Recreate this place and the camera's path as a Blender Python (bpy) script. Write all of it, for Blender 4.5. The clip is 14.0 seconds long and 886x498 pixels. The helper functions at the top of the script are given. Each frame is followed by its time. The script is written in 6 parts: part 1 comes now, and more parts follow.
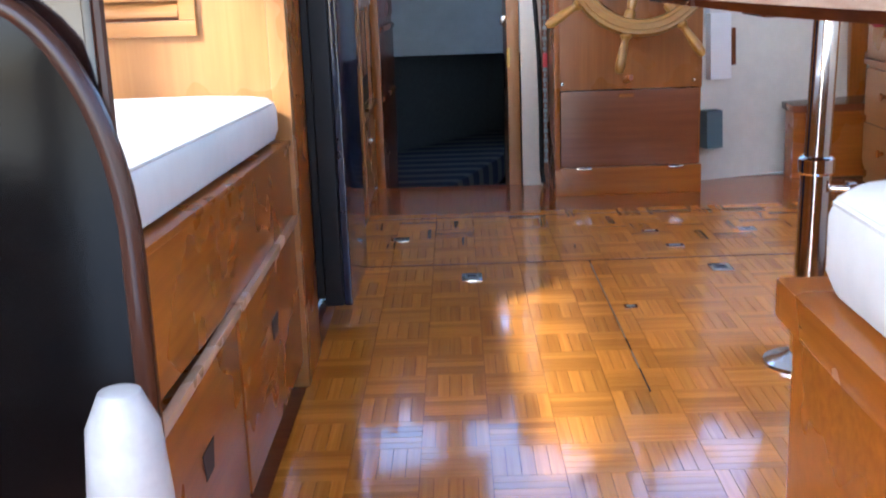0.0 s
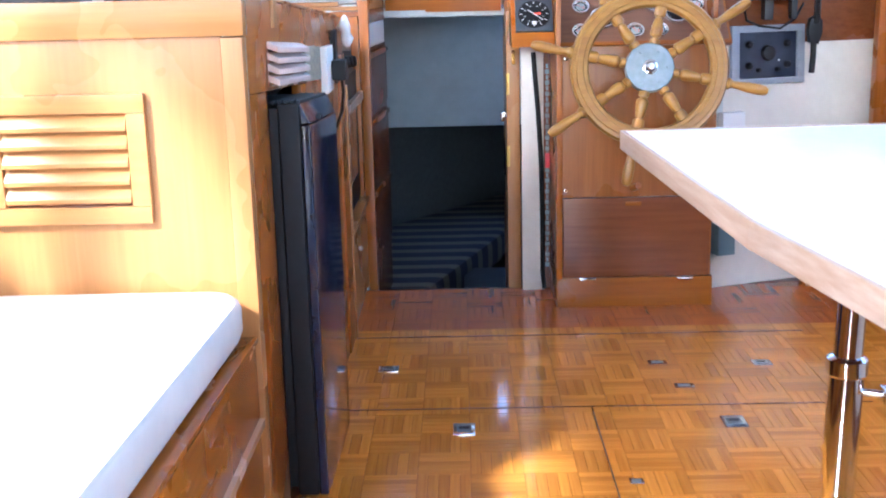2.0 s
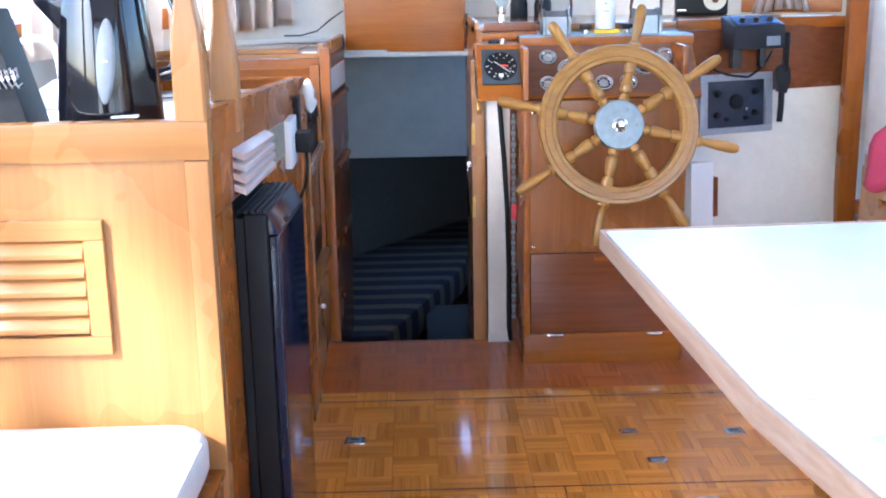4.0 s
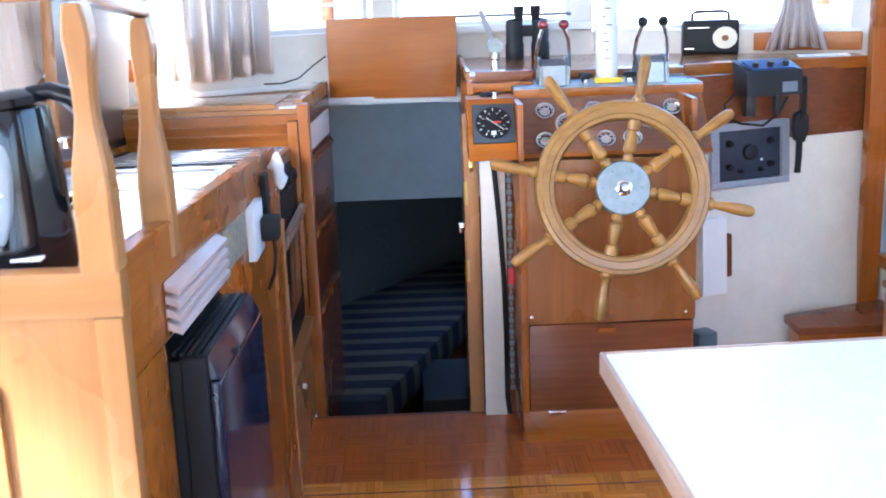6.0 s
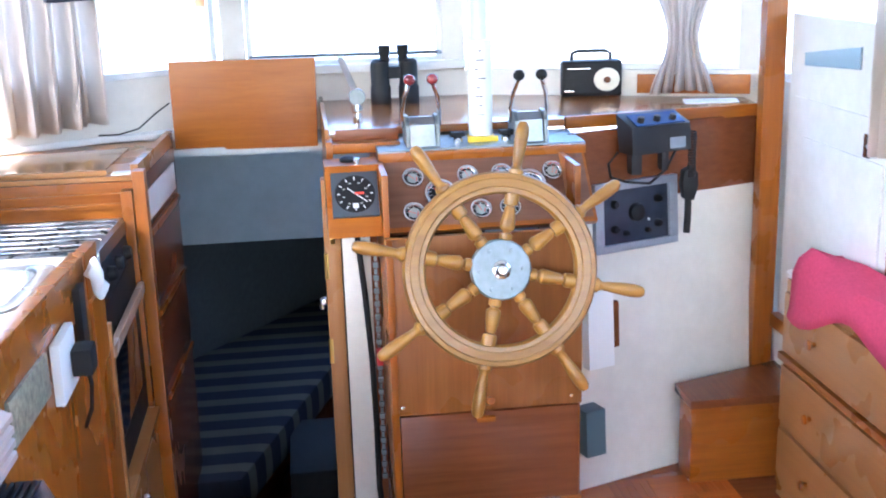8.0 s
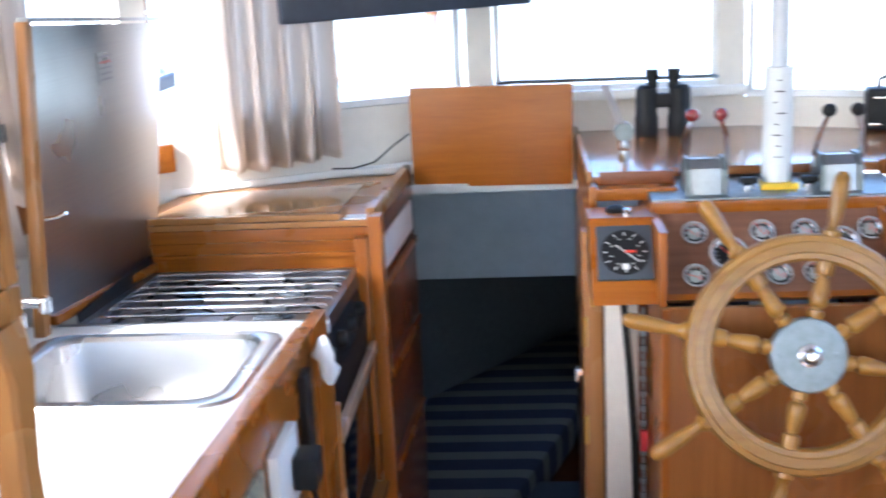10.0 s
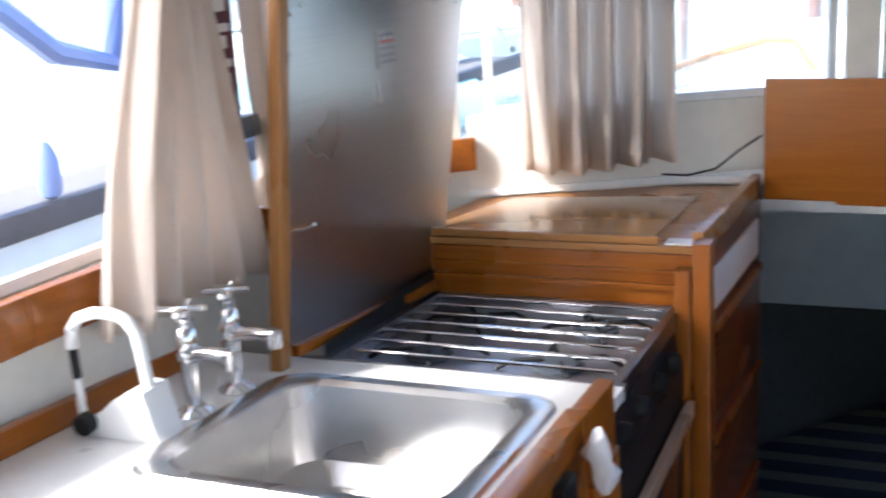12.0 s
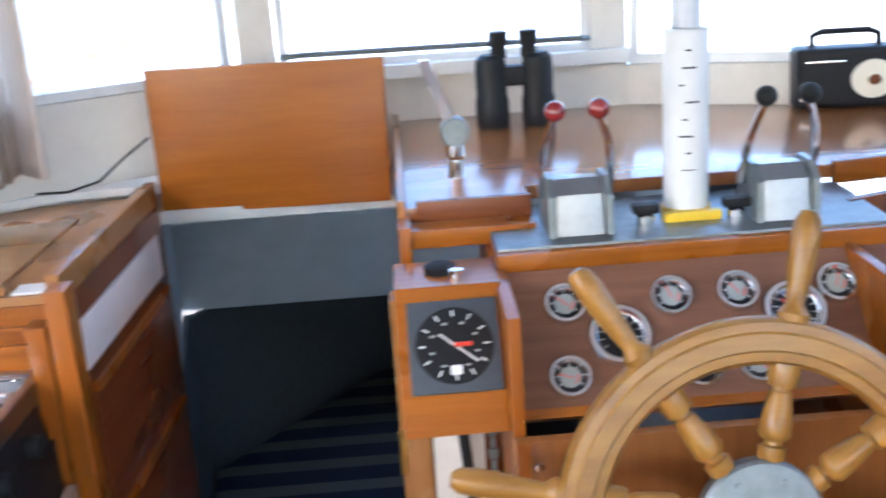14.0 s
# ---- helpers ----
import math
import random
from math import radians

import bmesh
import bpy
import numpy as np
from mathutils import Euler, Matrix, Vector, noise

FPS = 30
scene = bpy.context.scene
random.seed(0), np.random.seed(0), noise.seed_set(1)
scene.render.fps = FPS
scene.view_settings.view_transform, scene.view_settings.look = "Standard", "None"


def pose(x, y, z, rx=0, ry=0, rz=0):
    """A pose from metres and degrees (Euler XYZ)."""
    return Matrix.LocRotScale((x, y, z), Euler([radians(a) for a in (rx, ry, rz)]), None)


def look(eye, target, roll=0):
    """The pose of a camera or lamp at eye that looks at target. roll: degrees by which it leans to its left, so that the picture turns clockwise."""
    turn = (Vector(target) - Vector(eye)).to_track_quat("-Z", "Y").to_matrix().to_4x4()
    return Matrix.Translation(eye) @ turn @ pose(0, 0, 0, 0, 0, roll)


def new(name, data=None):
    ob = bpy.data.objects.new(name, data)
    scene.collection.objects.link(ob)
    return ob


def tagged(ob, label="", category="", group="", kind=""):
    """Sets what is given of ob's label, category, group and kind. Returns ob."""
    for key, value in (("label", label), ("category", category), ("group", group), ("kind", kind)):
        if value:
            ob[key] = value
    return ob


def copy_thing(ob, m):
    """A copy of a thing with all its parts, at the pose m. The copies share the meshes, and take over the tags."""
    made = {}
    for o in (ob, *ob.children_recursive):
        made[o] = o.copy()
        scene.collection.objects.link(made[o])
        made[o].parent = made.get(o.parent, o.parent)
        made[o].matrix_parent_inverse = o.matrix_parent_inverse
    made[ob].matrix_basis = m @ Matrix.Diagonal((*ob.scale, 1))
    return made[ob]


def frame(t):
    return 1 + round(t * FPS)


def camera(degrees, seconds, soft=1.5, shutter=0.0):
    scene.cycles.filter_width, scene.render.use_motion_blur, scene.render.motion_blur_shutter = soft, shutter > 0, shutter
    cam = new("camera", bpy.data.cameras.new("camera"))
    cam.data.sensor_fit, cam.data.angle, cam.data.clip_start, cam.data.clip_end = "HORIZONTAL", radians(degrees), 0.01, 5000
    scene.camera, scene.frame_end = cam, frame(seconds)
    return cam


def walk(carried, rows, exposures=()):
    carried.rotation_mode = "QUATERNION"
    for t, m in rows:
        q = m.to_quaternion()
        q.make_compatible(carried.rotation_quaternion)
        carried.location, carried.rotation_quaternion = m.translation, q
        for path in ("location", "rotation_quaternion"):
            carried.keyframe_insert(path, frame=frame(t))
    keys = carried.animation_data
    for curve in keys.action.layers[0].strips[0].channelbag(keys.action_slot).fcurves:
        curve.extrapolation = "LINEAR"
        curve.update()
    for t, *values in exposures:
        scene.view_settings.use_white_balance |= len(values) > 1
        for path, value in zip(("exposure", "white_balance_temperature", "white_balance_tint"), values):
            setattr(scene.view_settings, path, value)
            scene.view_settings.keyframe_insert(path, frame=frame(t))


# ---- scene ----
cam = camera(43.0, 14.0, soft=1.9, shutter=0.5)
U = 1.05  # metres in one unit of the plan below
PATH = [
    (0, (0.072, 0.351, 0.77), (0.038, 2.292, 0.286), -2.1),
    (0.5, (0.066, 0.402, 0.788), (0.036, 2.351, 0.345), -1.5),
    (1, (0.105, 0.479, 0.882), (0.059, 2.428, 0.435), -1.8),
    (1.5, (0.112, 0.563, 0.972), (0.065, 2.509, 0.513), -1.6),
    (2, (0.105, 0.645, 1.03), (0.066, 2.59, 0.567), -1.4),
    (2.5, (0.09, 0.703, 1.085), (0.072, 2.646, 0.613), -1.2),
    (3, (0.071, 0.749, 1.15), (0.085, 2.686, 0.653), -0.9),
    (3.2, (0.069, 0.752, 1.164), (0.093, 2.69, 0.669), -1.0),
    (5.3, (0.09, 0.962, 1.272), (0.148, 2.908, 0.816), -0.8),
    (5.5, (0.099, 1.008, 1.271), (0.146, 2.956, 0.821), -1.1),
    (6, (0.138, 1.093, 1.343), (0.165, 3.035, 0.861), -2.0),
    (6.5, (0.154, 1.21, 1.429), (0.229, 3.137, 0.903), -2.2),
    (7, (0.2, 1.28, 1.488), (0.374, 3.196, 0.944), -1.9),
    (7.2, (0.208, 1.311, 1.498), (0.446, 3.221, 0.956), -1.6),
    (9.3, (0.222, 1.788, 1.541), (0.33, 3.72, 1.037), -2.9),
    (9.5, (0.214, 1.825, 1.545), (0.232, 3.76, 1.04), -3.2),
    (10, (0.137, 1.942, 1.532), (-0.017, 3.872, 1.032), -2.8),
    (10.5, (0.062, 2.069, 1.52), (-0.288, 3.976, 1.032), -2.2),
    (11, (0.072, 2.21, 1.487), (-0.575, 4.048, 1.038), -3.1),
    (11.5, (0.096, 2.328, 1.49), (-0.733, 4.089, 1.03), -3.4),
    (12, (0.124, 2.467, 1.493), (-0.64, 4.245, 0.99), -3.5),
    (12.5, (0.134, 2.56, 1.507), (-0.407, 4.407, 0.963), -2.7),
    (12.9, (0.144, 2.642, 1.503), (-0.217, 4.527, 0.939), -2.7),
    (13, (0.16, 2.683, 1.5), (-0.166, 4.571, 0.927), -2.8),
    (13.5, (0.224, 2.805, 1.47), (0.083, 4.714, 0.891), -3.2),
    (14, (0.289, 2.903, 1.464), (0.345, 4.811, 0.867), -3.9),
]
EXPOSURES = [(t, stops, kelvin, 10) for t, stops, kelvin in (
    (0.0, 3.1, 5200), (1.0, 3.65, 5200), (2.0, 3.65, 5050), (3.0, 3.5, 5000), (5.5, 3.45, 5050), (6.0, 3.5, 5000), (6.5, 3.6, 5000), (7.2, 3.9, 4950), (9.5, 2.95, 5400),
    (10.5, 3.35, 5350), (11.5, 3.0, 5600), (12.0, 2.4, 5700), (12.5, 1.75, 5900), (13.0, 1.85, 5850), (13.5, 2.65, 5700), (14.0, 3.15, 5500))]
walk(cam, [(t, look(Vector(eye) * U, Vector(target) * U, roll)) for t, eye, target, roll in PATH], EXPOSURES)

# ---- world, sun, exposure ----
world = bpy.data.worlds.new("world")
scene.world = world
world.use_nodes = True
wn = world.node_tree.nodes
sky = wn.new("ShaderNodeTexSky")
sky.sky_type = "NISHITA"
sky.sun_disc = False
sky.sun_elevation = radians(39)
sky.sun_rotation = radians(218)
sky.dust_density = 3.0
world.node_tree.links.new(sky.outputs[0], wn["Background"].inputs[0])
wn["Background"].inputs[1].default_value = 0.15
sun = new("sun", bpy.data.lights.new("sun", "SUN"))
sun.data.energy = 1.4
sun.data.angle = radians(4)
sun.data.color = (1.0, 0.95, 0.88)
sun.matrix_world = look((-9.0, -11.6, 12), (0, 0, 0))


# ---- materials ----
def mat(name, color, rough=0.5, metal=0.0, kind="plain", color2=None, scale=(1, 1, 1), bump=0.0, coat=0.0, rnd=0.0, amount=1.0):
    m = bpy.data.materials.new(name)
    m.use_nodes = True
    n, l = m.node_tree.nodes, m.node_tree.links
    b = n["Principled BSDF"]
    b.inputs["Base Color"].default_value = (*color, 1)
    b.inputs["Roughness"].default_value = rough
    b.inputs["Metallic"].default_value = metal
    b.inputs["Coat Weight"].default_value = coat
    b.inputs["Coat Roughness"].default_value = 0.12
    if kind == "plain":
        return m
    co = n.new("ShaderNodeTexCoord")
    mp = n.new("ShaderNodeMapping")
    mp.inputs["Scale"].default_value = scale
    l.new(co.outputs["Object"], mp.inputs[0])
    src = mp.outputs[0]
    if rnd:
        info = n.new("ShaderNodeObjectInfo")
        geo = n.new("ShaderNodeNewGeometry")
        add = n.new("ShaderNodeMath")
        l.new(info.outputs["Random"], add.inputs[0])
        l.new(geo.outputs["Random Per Island"], add.inputs[1])
        mul = n.new("ShaderNodeMath")
        mul.operation = "MULTIPLY"
        l.new(add.outputs[0], mul.inputs[0])
        mul.inputs[1].default_value = 37.0
        va = n.new("ShaderNodeVectorMath")
        l.new(src, va.inputs[0])
        l.new(mul.outputs[0], va.inputs[1])
        src = va.outputs[0]
    fine = n.new("ShaderNodeTexNoise")
    fine.inputs["Scale"].default_value = 1.0
    fine.inputs["Detail"].default_value = 6.0
    fine.inputs["Roughness"].default_value = 0.65
    l.new(src, fine.inputs[0])
    big = n.new("ShaderNodeTexNoise")
    big.inputs["Scale"].default_value = 4.0
    big.inputs["Detail"].default_value = 3.0
    l.new(co.outputs["Object"], big.inputs[0])
    mix = n.new("ShaderNodeMix")
    mix.data_type = "RGBA"
    ramp = n.new("ShaderNodeMapRange")
    ramp.inputs[1].default_value, ramp.inputs[2].default_value = 0.33, 0.68
    ramp.inputs[4].default_value = amount
    l.new(fine.outputs[0], ramp.inputs[0])
    l.new(ramp.outputs[0], mix.inputs[0])
    mix.inputs[6].default_value = (*color, 1)
    mix.inputs[7].default_value = (*(color2 or color), 1)
    hsv = n.new("ShaderNodeHueSaturation")
    l.new(mix.outputs[2], hsv.inputs["Color"])
    var = n.new("ShaderNodeMapRange")
    var.inputs[1].default_value, var.inputs[2].default_value = 0.3, 0.7
    var.inputs[3].default_value, var.inputs[4].default_value = 0.93, 1.07
    l.new(big.outputs[0], var.inputs[0])
    val = var.outputs[0]
    if rnd:
        r2 = n.new("ShaderNodeMath")
        r2.operation = "FRACT"
        l.new(mul.outputs[0], r2.inputs[0])
        r3 = n.new("ShaderNodeMapRange")
        r3.inputs[3].default_value, r3.inputs[4].default_value = 1 - rnd, 1 + rnd
        l.new(r2.outputs[0], r3.inputs[0])
        r4 = n.new("ShaderNodeMath")
        r4.operation = "MULTIPLY"
        l.new(val, r4.inputs[0])
        l.new(r3.outputs[0], r4.inputs[1])
        val = r4.outputs[0]
    l.new(val, hsv.inputs["Value"])
    l.new(hsv.outputs[0], b.inputs["Base Color"])
    rr = n.new("ShaderNodeMapRange")
    rr.inputs[1].default_value, rr.inputs[2].default_value = 0.3, 0.7
    rr.inputs[3].default_value, rr.inputs[4].default_value = rough * 0.9, min(1, rough * 1.12)
    l.new(big.outputs[0], rr.inputs[0])
    l.new(rr.outputs[0], b.inputs["Roughness"])
    if bump:
        bp = n.new("ShaderNodeBump")
        bp.inputs["Strength"].default_value = bump
        bp.inputs["Distance"].default_value = 0.002
        l.new(fine.outputs[0], bp.inputs["Height"])
        l.new(bp.outputs[0], b.inputs["Normal"])
    return m


def wood(name, c1, c2, axis, rough=0.28, coat=0.08, rnd=0.0, fine=70):
    sc = {"x": (3, fine, fine), "y": (fine, 3, fine), "z": (fine, fine, 3)}[axis]
    m = mat(name, c1, rough, 0, "wood", c2, sc, 0.04, coat, rnd, 0.8)
    m.node_tree.nodes["Principled BSDF"].inputs["Specular IOR Level"].default_value = 0.3
    return m


# The first pair is teak again, paled in colour for its lit faces.
LIT1, LIT2 = (0.36, 0.165, 0.050), (0.30, 0.128, 0.034)
TEAK1, TEAK2 = (0.33, 0.102, 0.008), (0.22, 0.058, 0.005)
DARK1, DARK2 = (0.20, 0.062, 0.020), (0.13, 0.038, 0.012)
light_z, light_x, light_y = (wood("lit_teak_" + a, LIT1, LIT2, a) for a in "zxy")
teak_z, teak_x, teak_y = (wood("teak_" + a, TEAK1, TEAK2, a) for a in "zxy")
dark_z, dark_x, dark_y = (wood("mahogany_" + a, DARK1, DARK2, a, 0.25) for a in "zxy")
veneer = wood("walnut_veneer", (0.22, 0.10, 0.055), (0.15, 0.065, 0.035), "x", 0.4, 0.1)
wheel_wood = wood("oiled_ash", (0.36, 0.180, 0.032), (0.24, 0.105, 0.017), "x", 0.35, 0.3, 0.12, 40)
parq_x = wood("parquet_along_x", (0.66, 0.262, 0.032), (0.44, 0.145, 0.014), "x", 0.13, 0.55, 0.22, 90)
parq_y = wood("parquet_along_y", (0.66, 0.262, 0.032), (0.44, 0.145, 0.014), "y", 0.13, 0.55, 0.22, 90)
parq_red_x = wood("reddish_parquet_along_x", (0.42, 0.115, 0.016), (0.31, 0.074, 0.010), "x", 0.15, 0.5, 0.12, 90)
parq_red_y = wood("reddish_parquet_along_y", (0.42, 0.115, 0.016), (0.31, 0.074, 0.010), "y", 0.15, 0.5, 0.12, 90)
for p in (parq_x, parq_y, parq_red_x, parq_red_y):
    p.node_tree.nodes["Principled BSDF"].inputs["Coat Roughness"].default_value = 0.05
cream = mat("cream_paint", (0.72, 0.68, 0.60), 0.5, 0, "noise", (0.67, 0.63, 0.55), (25, 25, 25), 0.05)
white = mat("white_paint", (0.78, 0.77, 0.74), 0.45, 0, "noise", (0.72, 0.71, 0.68), (20, 20, 20), 0.03)
laminate = mat("white_laminate", (0.80, 0.79, 0.75), 0.30, 0, "noise", (0.76, 0.75, 0.71), (60, 60, 60), 0.01)
greywall = mat("grey_blue_lining", (0.50, 0.545, 0.545), 0.6, 0, "noise", (0.45, 0.495, 0.495), (15, 15, 15), 0.05)
# Dark carpet taken down to near-black: the bow recess's shade is in the colour.
darklining = mat("shaded_carpet_lining", (0.018, 0.020, 0.026), 0.95, 0, "noise", (0.03, 0.032, 0.04), (200, 200, 200), 0.3)
vinyl = mat("cream_vinyl", (0.66, 0.65, 0.60), 0.45, 0, "noise", (0.62, 0.61, 0.56), (30, 30, 30), 0.06)
steel = mat("brushed_steel", (0.35, 0.34, 0.33), 0.30, 1.0, "noise", (0.325, 0.315, 0.31), (3, 3, 240), 0.0)
sinksteel = mat("sink_steel", (0.62, 0.61, 0.59), 0.27, 1.0, "noise", (0.585, 0.575, 0.565), (6, 200, 6), 0.0)
chrome = mat("chrome", (0.75, 0.75, 0.76), 0.10, 1.0)
black_gloss = mat("black_gloss", (0.003, 0.003, 0.005), 0.08, 0, "noise", (0.009, 0.009, 0.012), (40, 40, 40), 0.01, 0.0)
# Navy in the base colour stands in for sky mirrored by the black door.
fridge_face = mat("sky_tinted_black_gloss", (0.010, 0.013, 0.030), 0.10, 0, "noise", (0.014, 0.018, 0.040), (25, 25, 25), 0.01, 0.3)
blackboard = mat("black_satin", (0.0016, 0.0015, 0.0018), 0.12, 0, "noise", (0.0030, 0.0024, 0.0024), (30, 30, 30), 0.05)
blackwood = wood("very_dark_wood", (0.035, 0.012, 0.006), (0.022, 0.008, 0.004), "z", 0.25)
black = mat("black_plastic", (0.005, 0.005, 0.006), 0.5, 0, "noise", (0.009, 0.009, 0.010), (90, 90, 90), 0.08)
rubber = mat("black_rubber", (0.010, 0.010, 0.010), 0.6)
for dull in (black, rubber, blackboard):
    dull.node_tree.nodes["Principled BSDF"].inputs["Specular IOR Level"].default_value = 0.3
blackboard.node_tree.nodes["Principled BSDF"].inputs["Specular IOR Level"].default_value = 0.12
controlmetal = mat("worn_control_metal", (0.34, 0.345, 0.35), 0.36, 1.0, "noise", (0.27, 0.275, 0.28), (30, 30, 30), 0.02)
slateplastic = mat("slate_plastic", (0.052, 0.060, 0.072), 0.5, 0, "noise", (0.042, 0.05, 0.06), (60, 60, 60), 0.05)
greyplastic = mat("grey_plastic", (0.20, 0.22, 0.25), 0.5, 0, "noise", (0.17, 0.19, 0.22), (60, 60, 60), 0.05)
hubmetal = mat("dull_grey_metal", (0.25, 0.275, 0.28), 0.42, 0.7, "noise", (0.18, 0.20, 0.20), (40, 40, 40), 0.1)
offwhite = mat("worn_grey_white_plastic", (0.36, 0.36, 0.35), 0.3, 0, "noise", (0.27, 0.27, 0.27), (30, 30, 30), 0.05)
noticegrey = mat("faded_print", (0.22, 0.21, 0.22), 0.5)
noticered = mat("faded_red_print", (0.42, 0.12, 0.12), 0.5)
whiteplastic = mat("white_plastic", (0.78, 0.78, 0.76), 0.35)
redplastic = mat("dark_red_knob", (0.22, 0.02, 0.02), 0.2, coat=0.5)
red = mat("red_plastic", (0.6, 0.04, 0.05), 0.4)
yellow = mat("yellow_tape", (0.75, 0.50, 0.02), 0.5)
brass = mat("brass", (0.62, 0.42, 0.12), 0.3, 1.0)
pattern = mat("patterned_plate", (0.10, 0.10, 0.07), 0.4, 0, "noise", (0.42, 0.38, 0.26), (60, 60, 60), 0.2)
curtain_cloth = mat("beige_curtain_cloth", (0.70, 0.63, 0.56), 0.85, 0, "noise", (0.62, 0.55, 0.49), (160, 160, 160), 0.15)
curtain_cloth.node_tree.nodes["Principled BSDF"].inputs["Transmission Weight"].default_value = 0.0
thin = curtain_cloth.node_tree.nodes.new("ShaderNodeBsdfTranslucent")
thin.inputs[0].default_value = (0.80, 0.73, 0.66, 1)
blend = curtain_cloth.node_tree.nodes.new("ShaderNodeMixShader")
blend.inputs[0].default_value = 0.6
curtain_cloth.node_tree.links.new(curtain_cloth.node_tree.nodes["Principled BSDF"].outputs[0], blend.inputs[1])
curtain_cloth.node_tree.links.new(thin.outputs[0], blend.inputs[2])
curtain_cloth.node_tree.links.new(blend.outputs[0], curtain_cloth.node_tree.nodes["Material Output"].inputs[0])
maroon = mat("maroon_card", (0.10, 0.014, 0.030), 0.6)
pink = mat("pink_blanket", (0.62, 0.06, 0.13), 0.9, 0, "noise", (0.50, 0.04, 0.10), (120, 120, 120), 0.3)
sheet = mat("white_sheet", (0.78, 0.78, 0.76), 0.85, 0, "noise", (0.72, 0.72, 0.72), (50, 50, 50), 0.2)
mirror = mat("mirror_glass", (0.92, 0.93, 0.93), 0.015, 1.0)
paper = mat("chart_paper", (0.76, 0.77, 0.75), 0.6, 0, "noise", (0.70, 0.71, 0.70), (30, 30, 30), 0.02)
ink = mat("dark_ink", (0.03, 0.03, 0.035), 0.6)
dialgrey = mat("dial_pale_grey", (0.36, 0.38, 0.35), 0.45)
dialwhite = mat("dial_white", (0.75, 0.75, 0.72), 0.5)
needle = mat("needle_red", (0.75, 0.06, 0.03), 0.4)
blueglass = mat("blue_led_face", (0.05, 0.09, 0.22), 0.2)
navy = mat("navy_casing", (0.012, 0.018, 0.035), 0.35, 0, "noise", (0.02, 0.028, 0.05), (30, 30, 30), 0.05)
boxblue = mat("grey_blue_casing", (0.10, 0.15, 0.17), 0.5)
hullwhite = mat("white_gelcoat", (0.80, 0.81, 0.82), 0.25, 0, "noise", (0.74, 0.75, 0.76), (3, 3, 3), 0.0)
teal = mat("teal_canvas", (0.30, 0.46, 0.45), 0.8)
blue = mat("blue_canvas", (0.20, 0.24, 0.34), 0.8)
fender = mat("blue_fender", (0.16, 0.22, 0.44), 0.4)
strake = mat("navy_strake", (0.015, 0.018, 0.035), 0.6)
pontoon = mat("grey_decking", (0.22, 0.20, 0.18), 0.8, 0, "noise", (0.14, 0.13, 0.12), (4, 40, 4), 0.2)
watermat = mat("harbour_water", (0.20, 0.24, 0.25), 0.12, 0, "noise", (0.26, 0.30, 0.31), (0.8, 0.8, 0.8), 0.3)
leaf = mat("tree_leaves", (0.06, 0.11, 0.03), 0.7, 0, "noise", (0.10, 0.16, 0.05), (2, 2, 2), 0.1)


def glass_mat():
    m = bpy.data.materials.new("window_glass")
    m.use_nodes = True
    n, l = m.node_tree.nodes, m.node_tree.links
    n.remove(n["Principled BSDF"])
    tr = n.new("ShaderNodeBsdfTransparent")
    gl = n.new("ShaderNodeBsdfGlossy")
    gl.inputs["Roughness"].default_value = 0.02
    mx = n.new("ShaderNodeMixShader")
    mx.inputs[0].default_value = 0.04
    l.new(tr.outputs[0], mx.inputs[1])
    l.new(gl.outputs[0], mx.inputs[2])
    l.new(mx.outputs[0], n["Material Output"].inputs[0])
    return m


def stripe_mat():
    m = mat("striped_berth_cloth", (0.022, 0.028, 0.06), 0.9, 0, "noise", (0.03, 0.036, 0.07), (150, 150, 150), 0.2)
    n, l = m.node_tree.nodes, m.node_tree.links
    co = n.new("ShaderNodeTexCoord")
    sep = n.new("ShaderNodeSeparateXYZ")
    l.new(co.outputs["Object"], sep.inputs[0])
    a = n.new("ShaderNodeMath")
    a.operation = "MULTIPLY"
    a.inputs[1].default_value = 1 / 0.15
    l.new(sep.outputs[1], a.inputs[0])
    f = n.new("ShaderNodeMath")
    f.operation = "FRACT"
    l.new(a.outputs[0], f.inputs[0])
    g = n.new("ShaderNodeMath")
    g.operation = "LESS_THAN"
    g.inputs[1].default_value = 0.42
    l.new(f.outputs[0], g.inputs[0])
    mx = n.new("ShaderNodeMix")
    mx.data_type = "RGBA"
    mx.inputs[6].default_value = (0.018, 0.024, 0.045, 1)
    mx.inputs[7].default_value = (0.13, 0.125, 0.105, 1)
    l.new(g.outputs[0], mx.inputs[0])
    l.new(mx.outputs[2], n["Principled BSDF"].inputs["Base Color"])
    return m


glass = glass_mat()
stripes = stripe_mat()

# ---- mesh helpers ----
BASE = {}


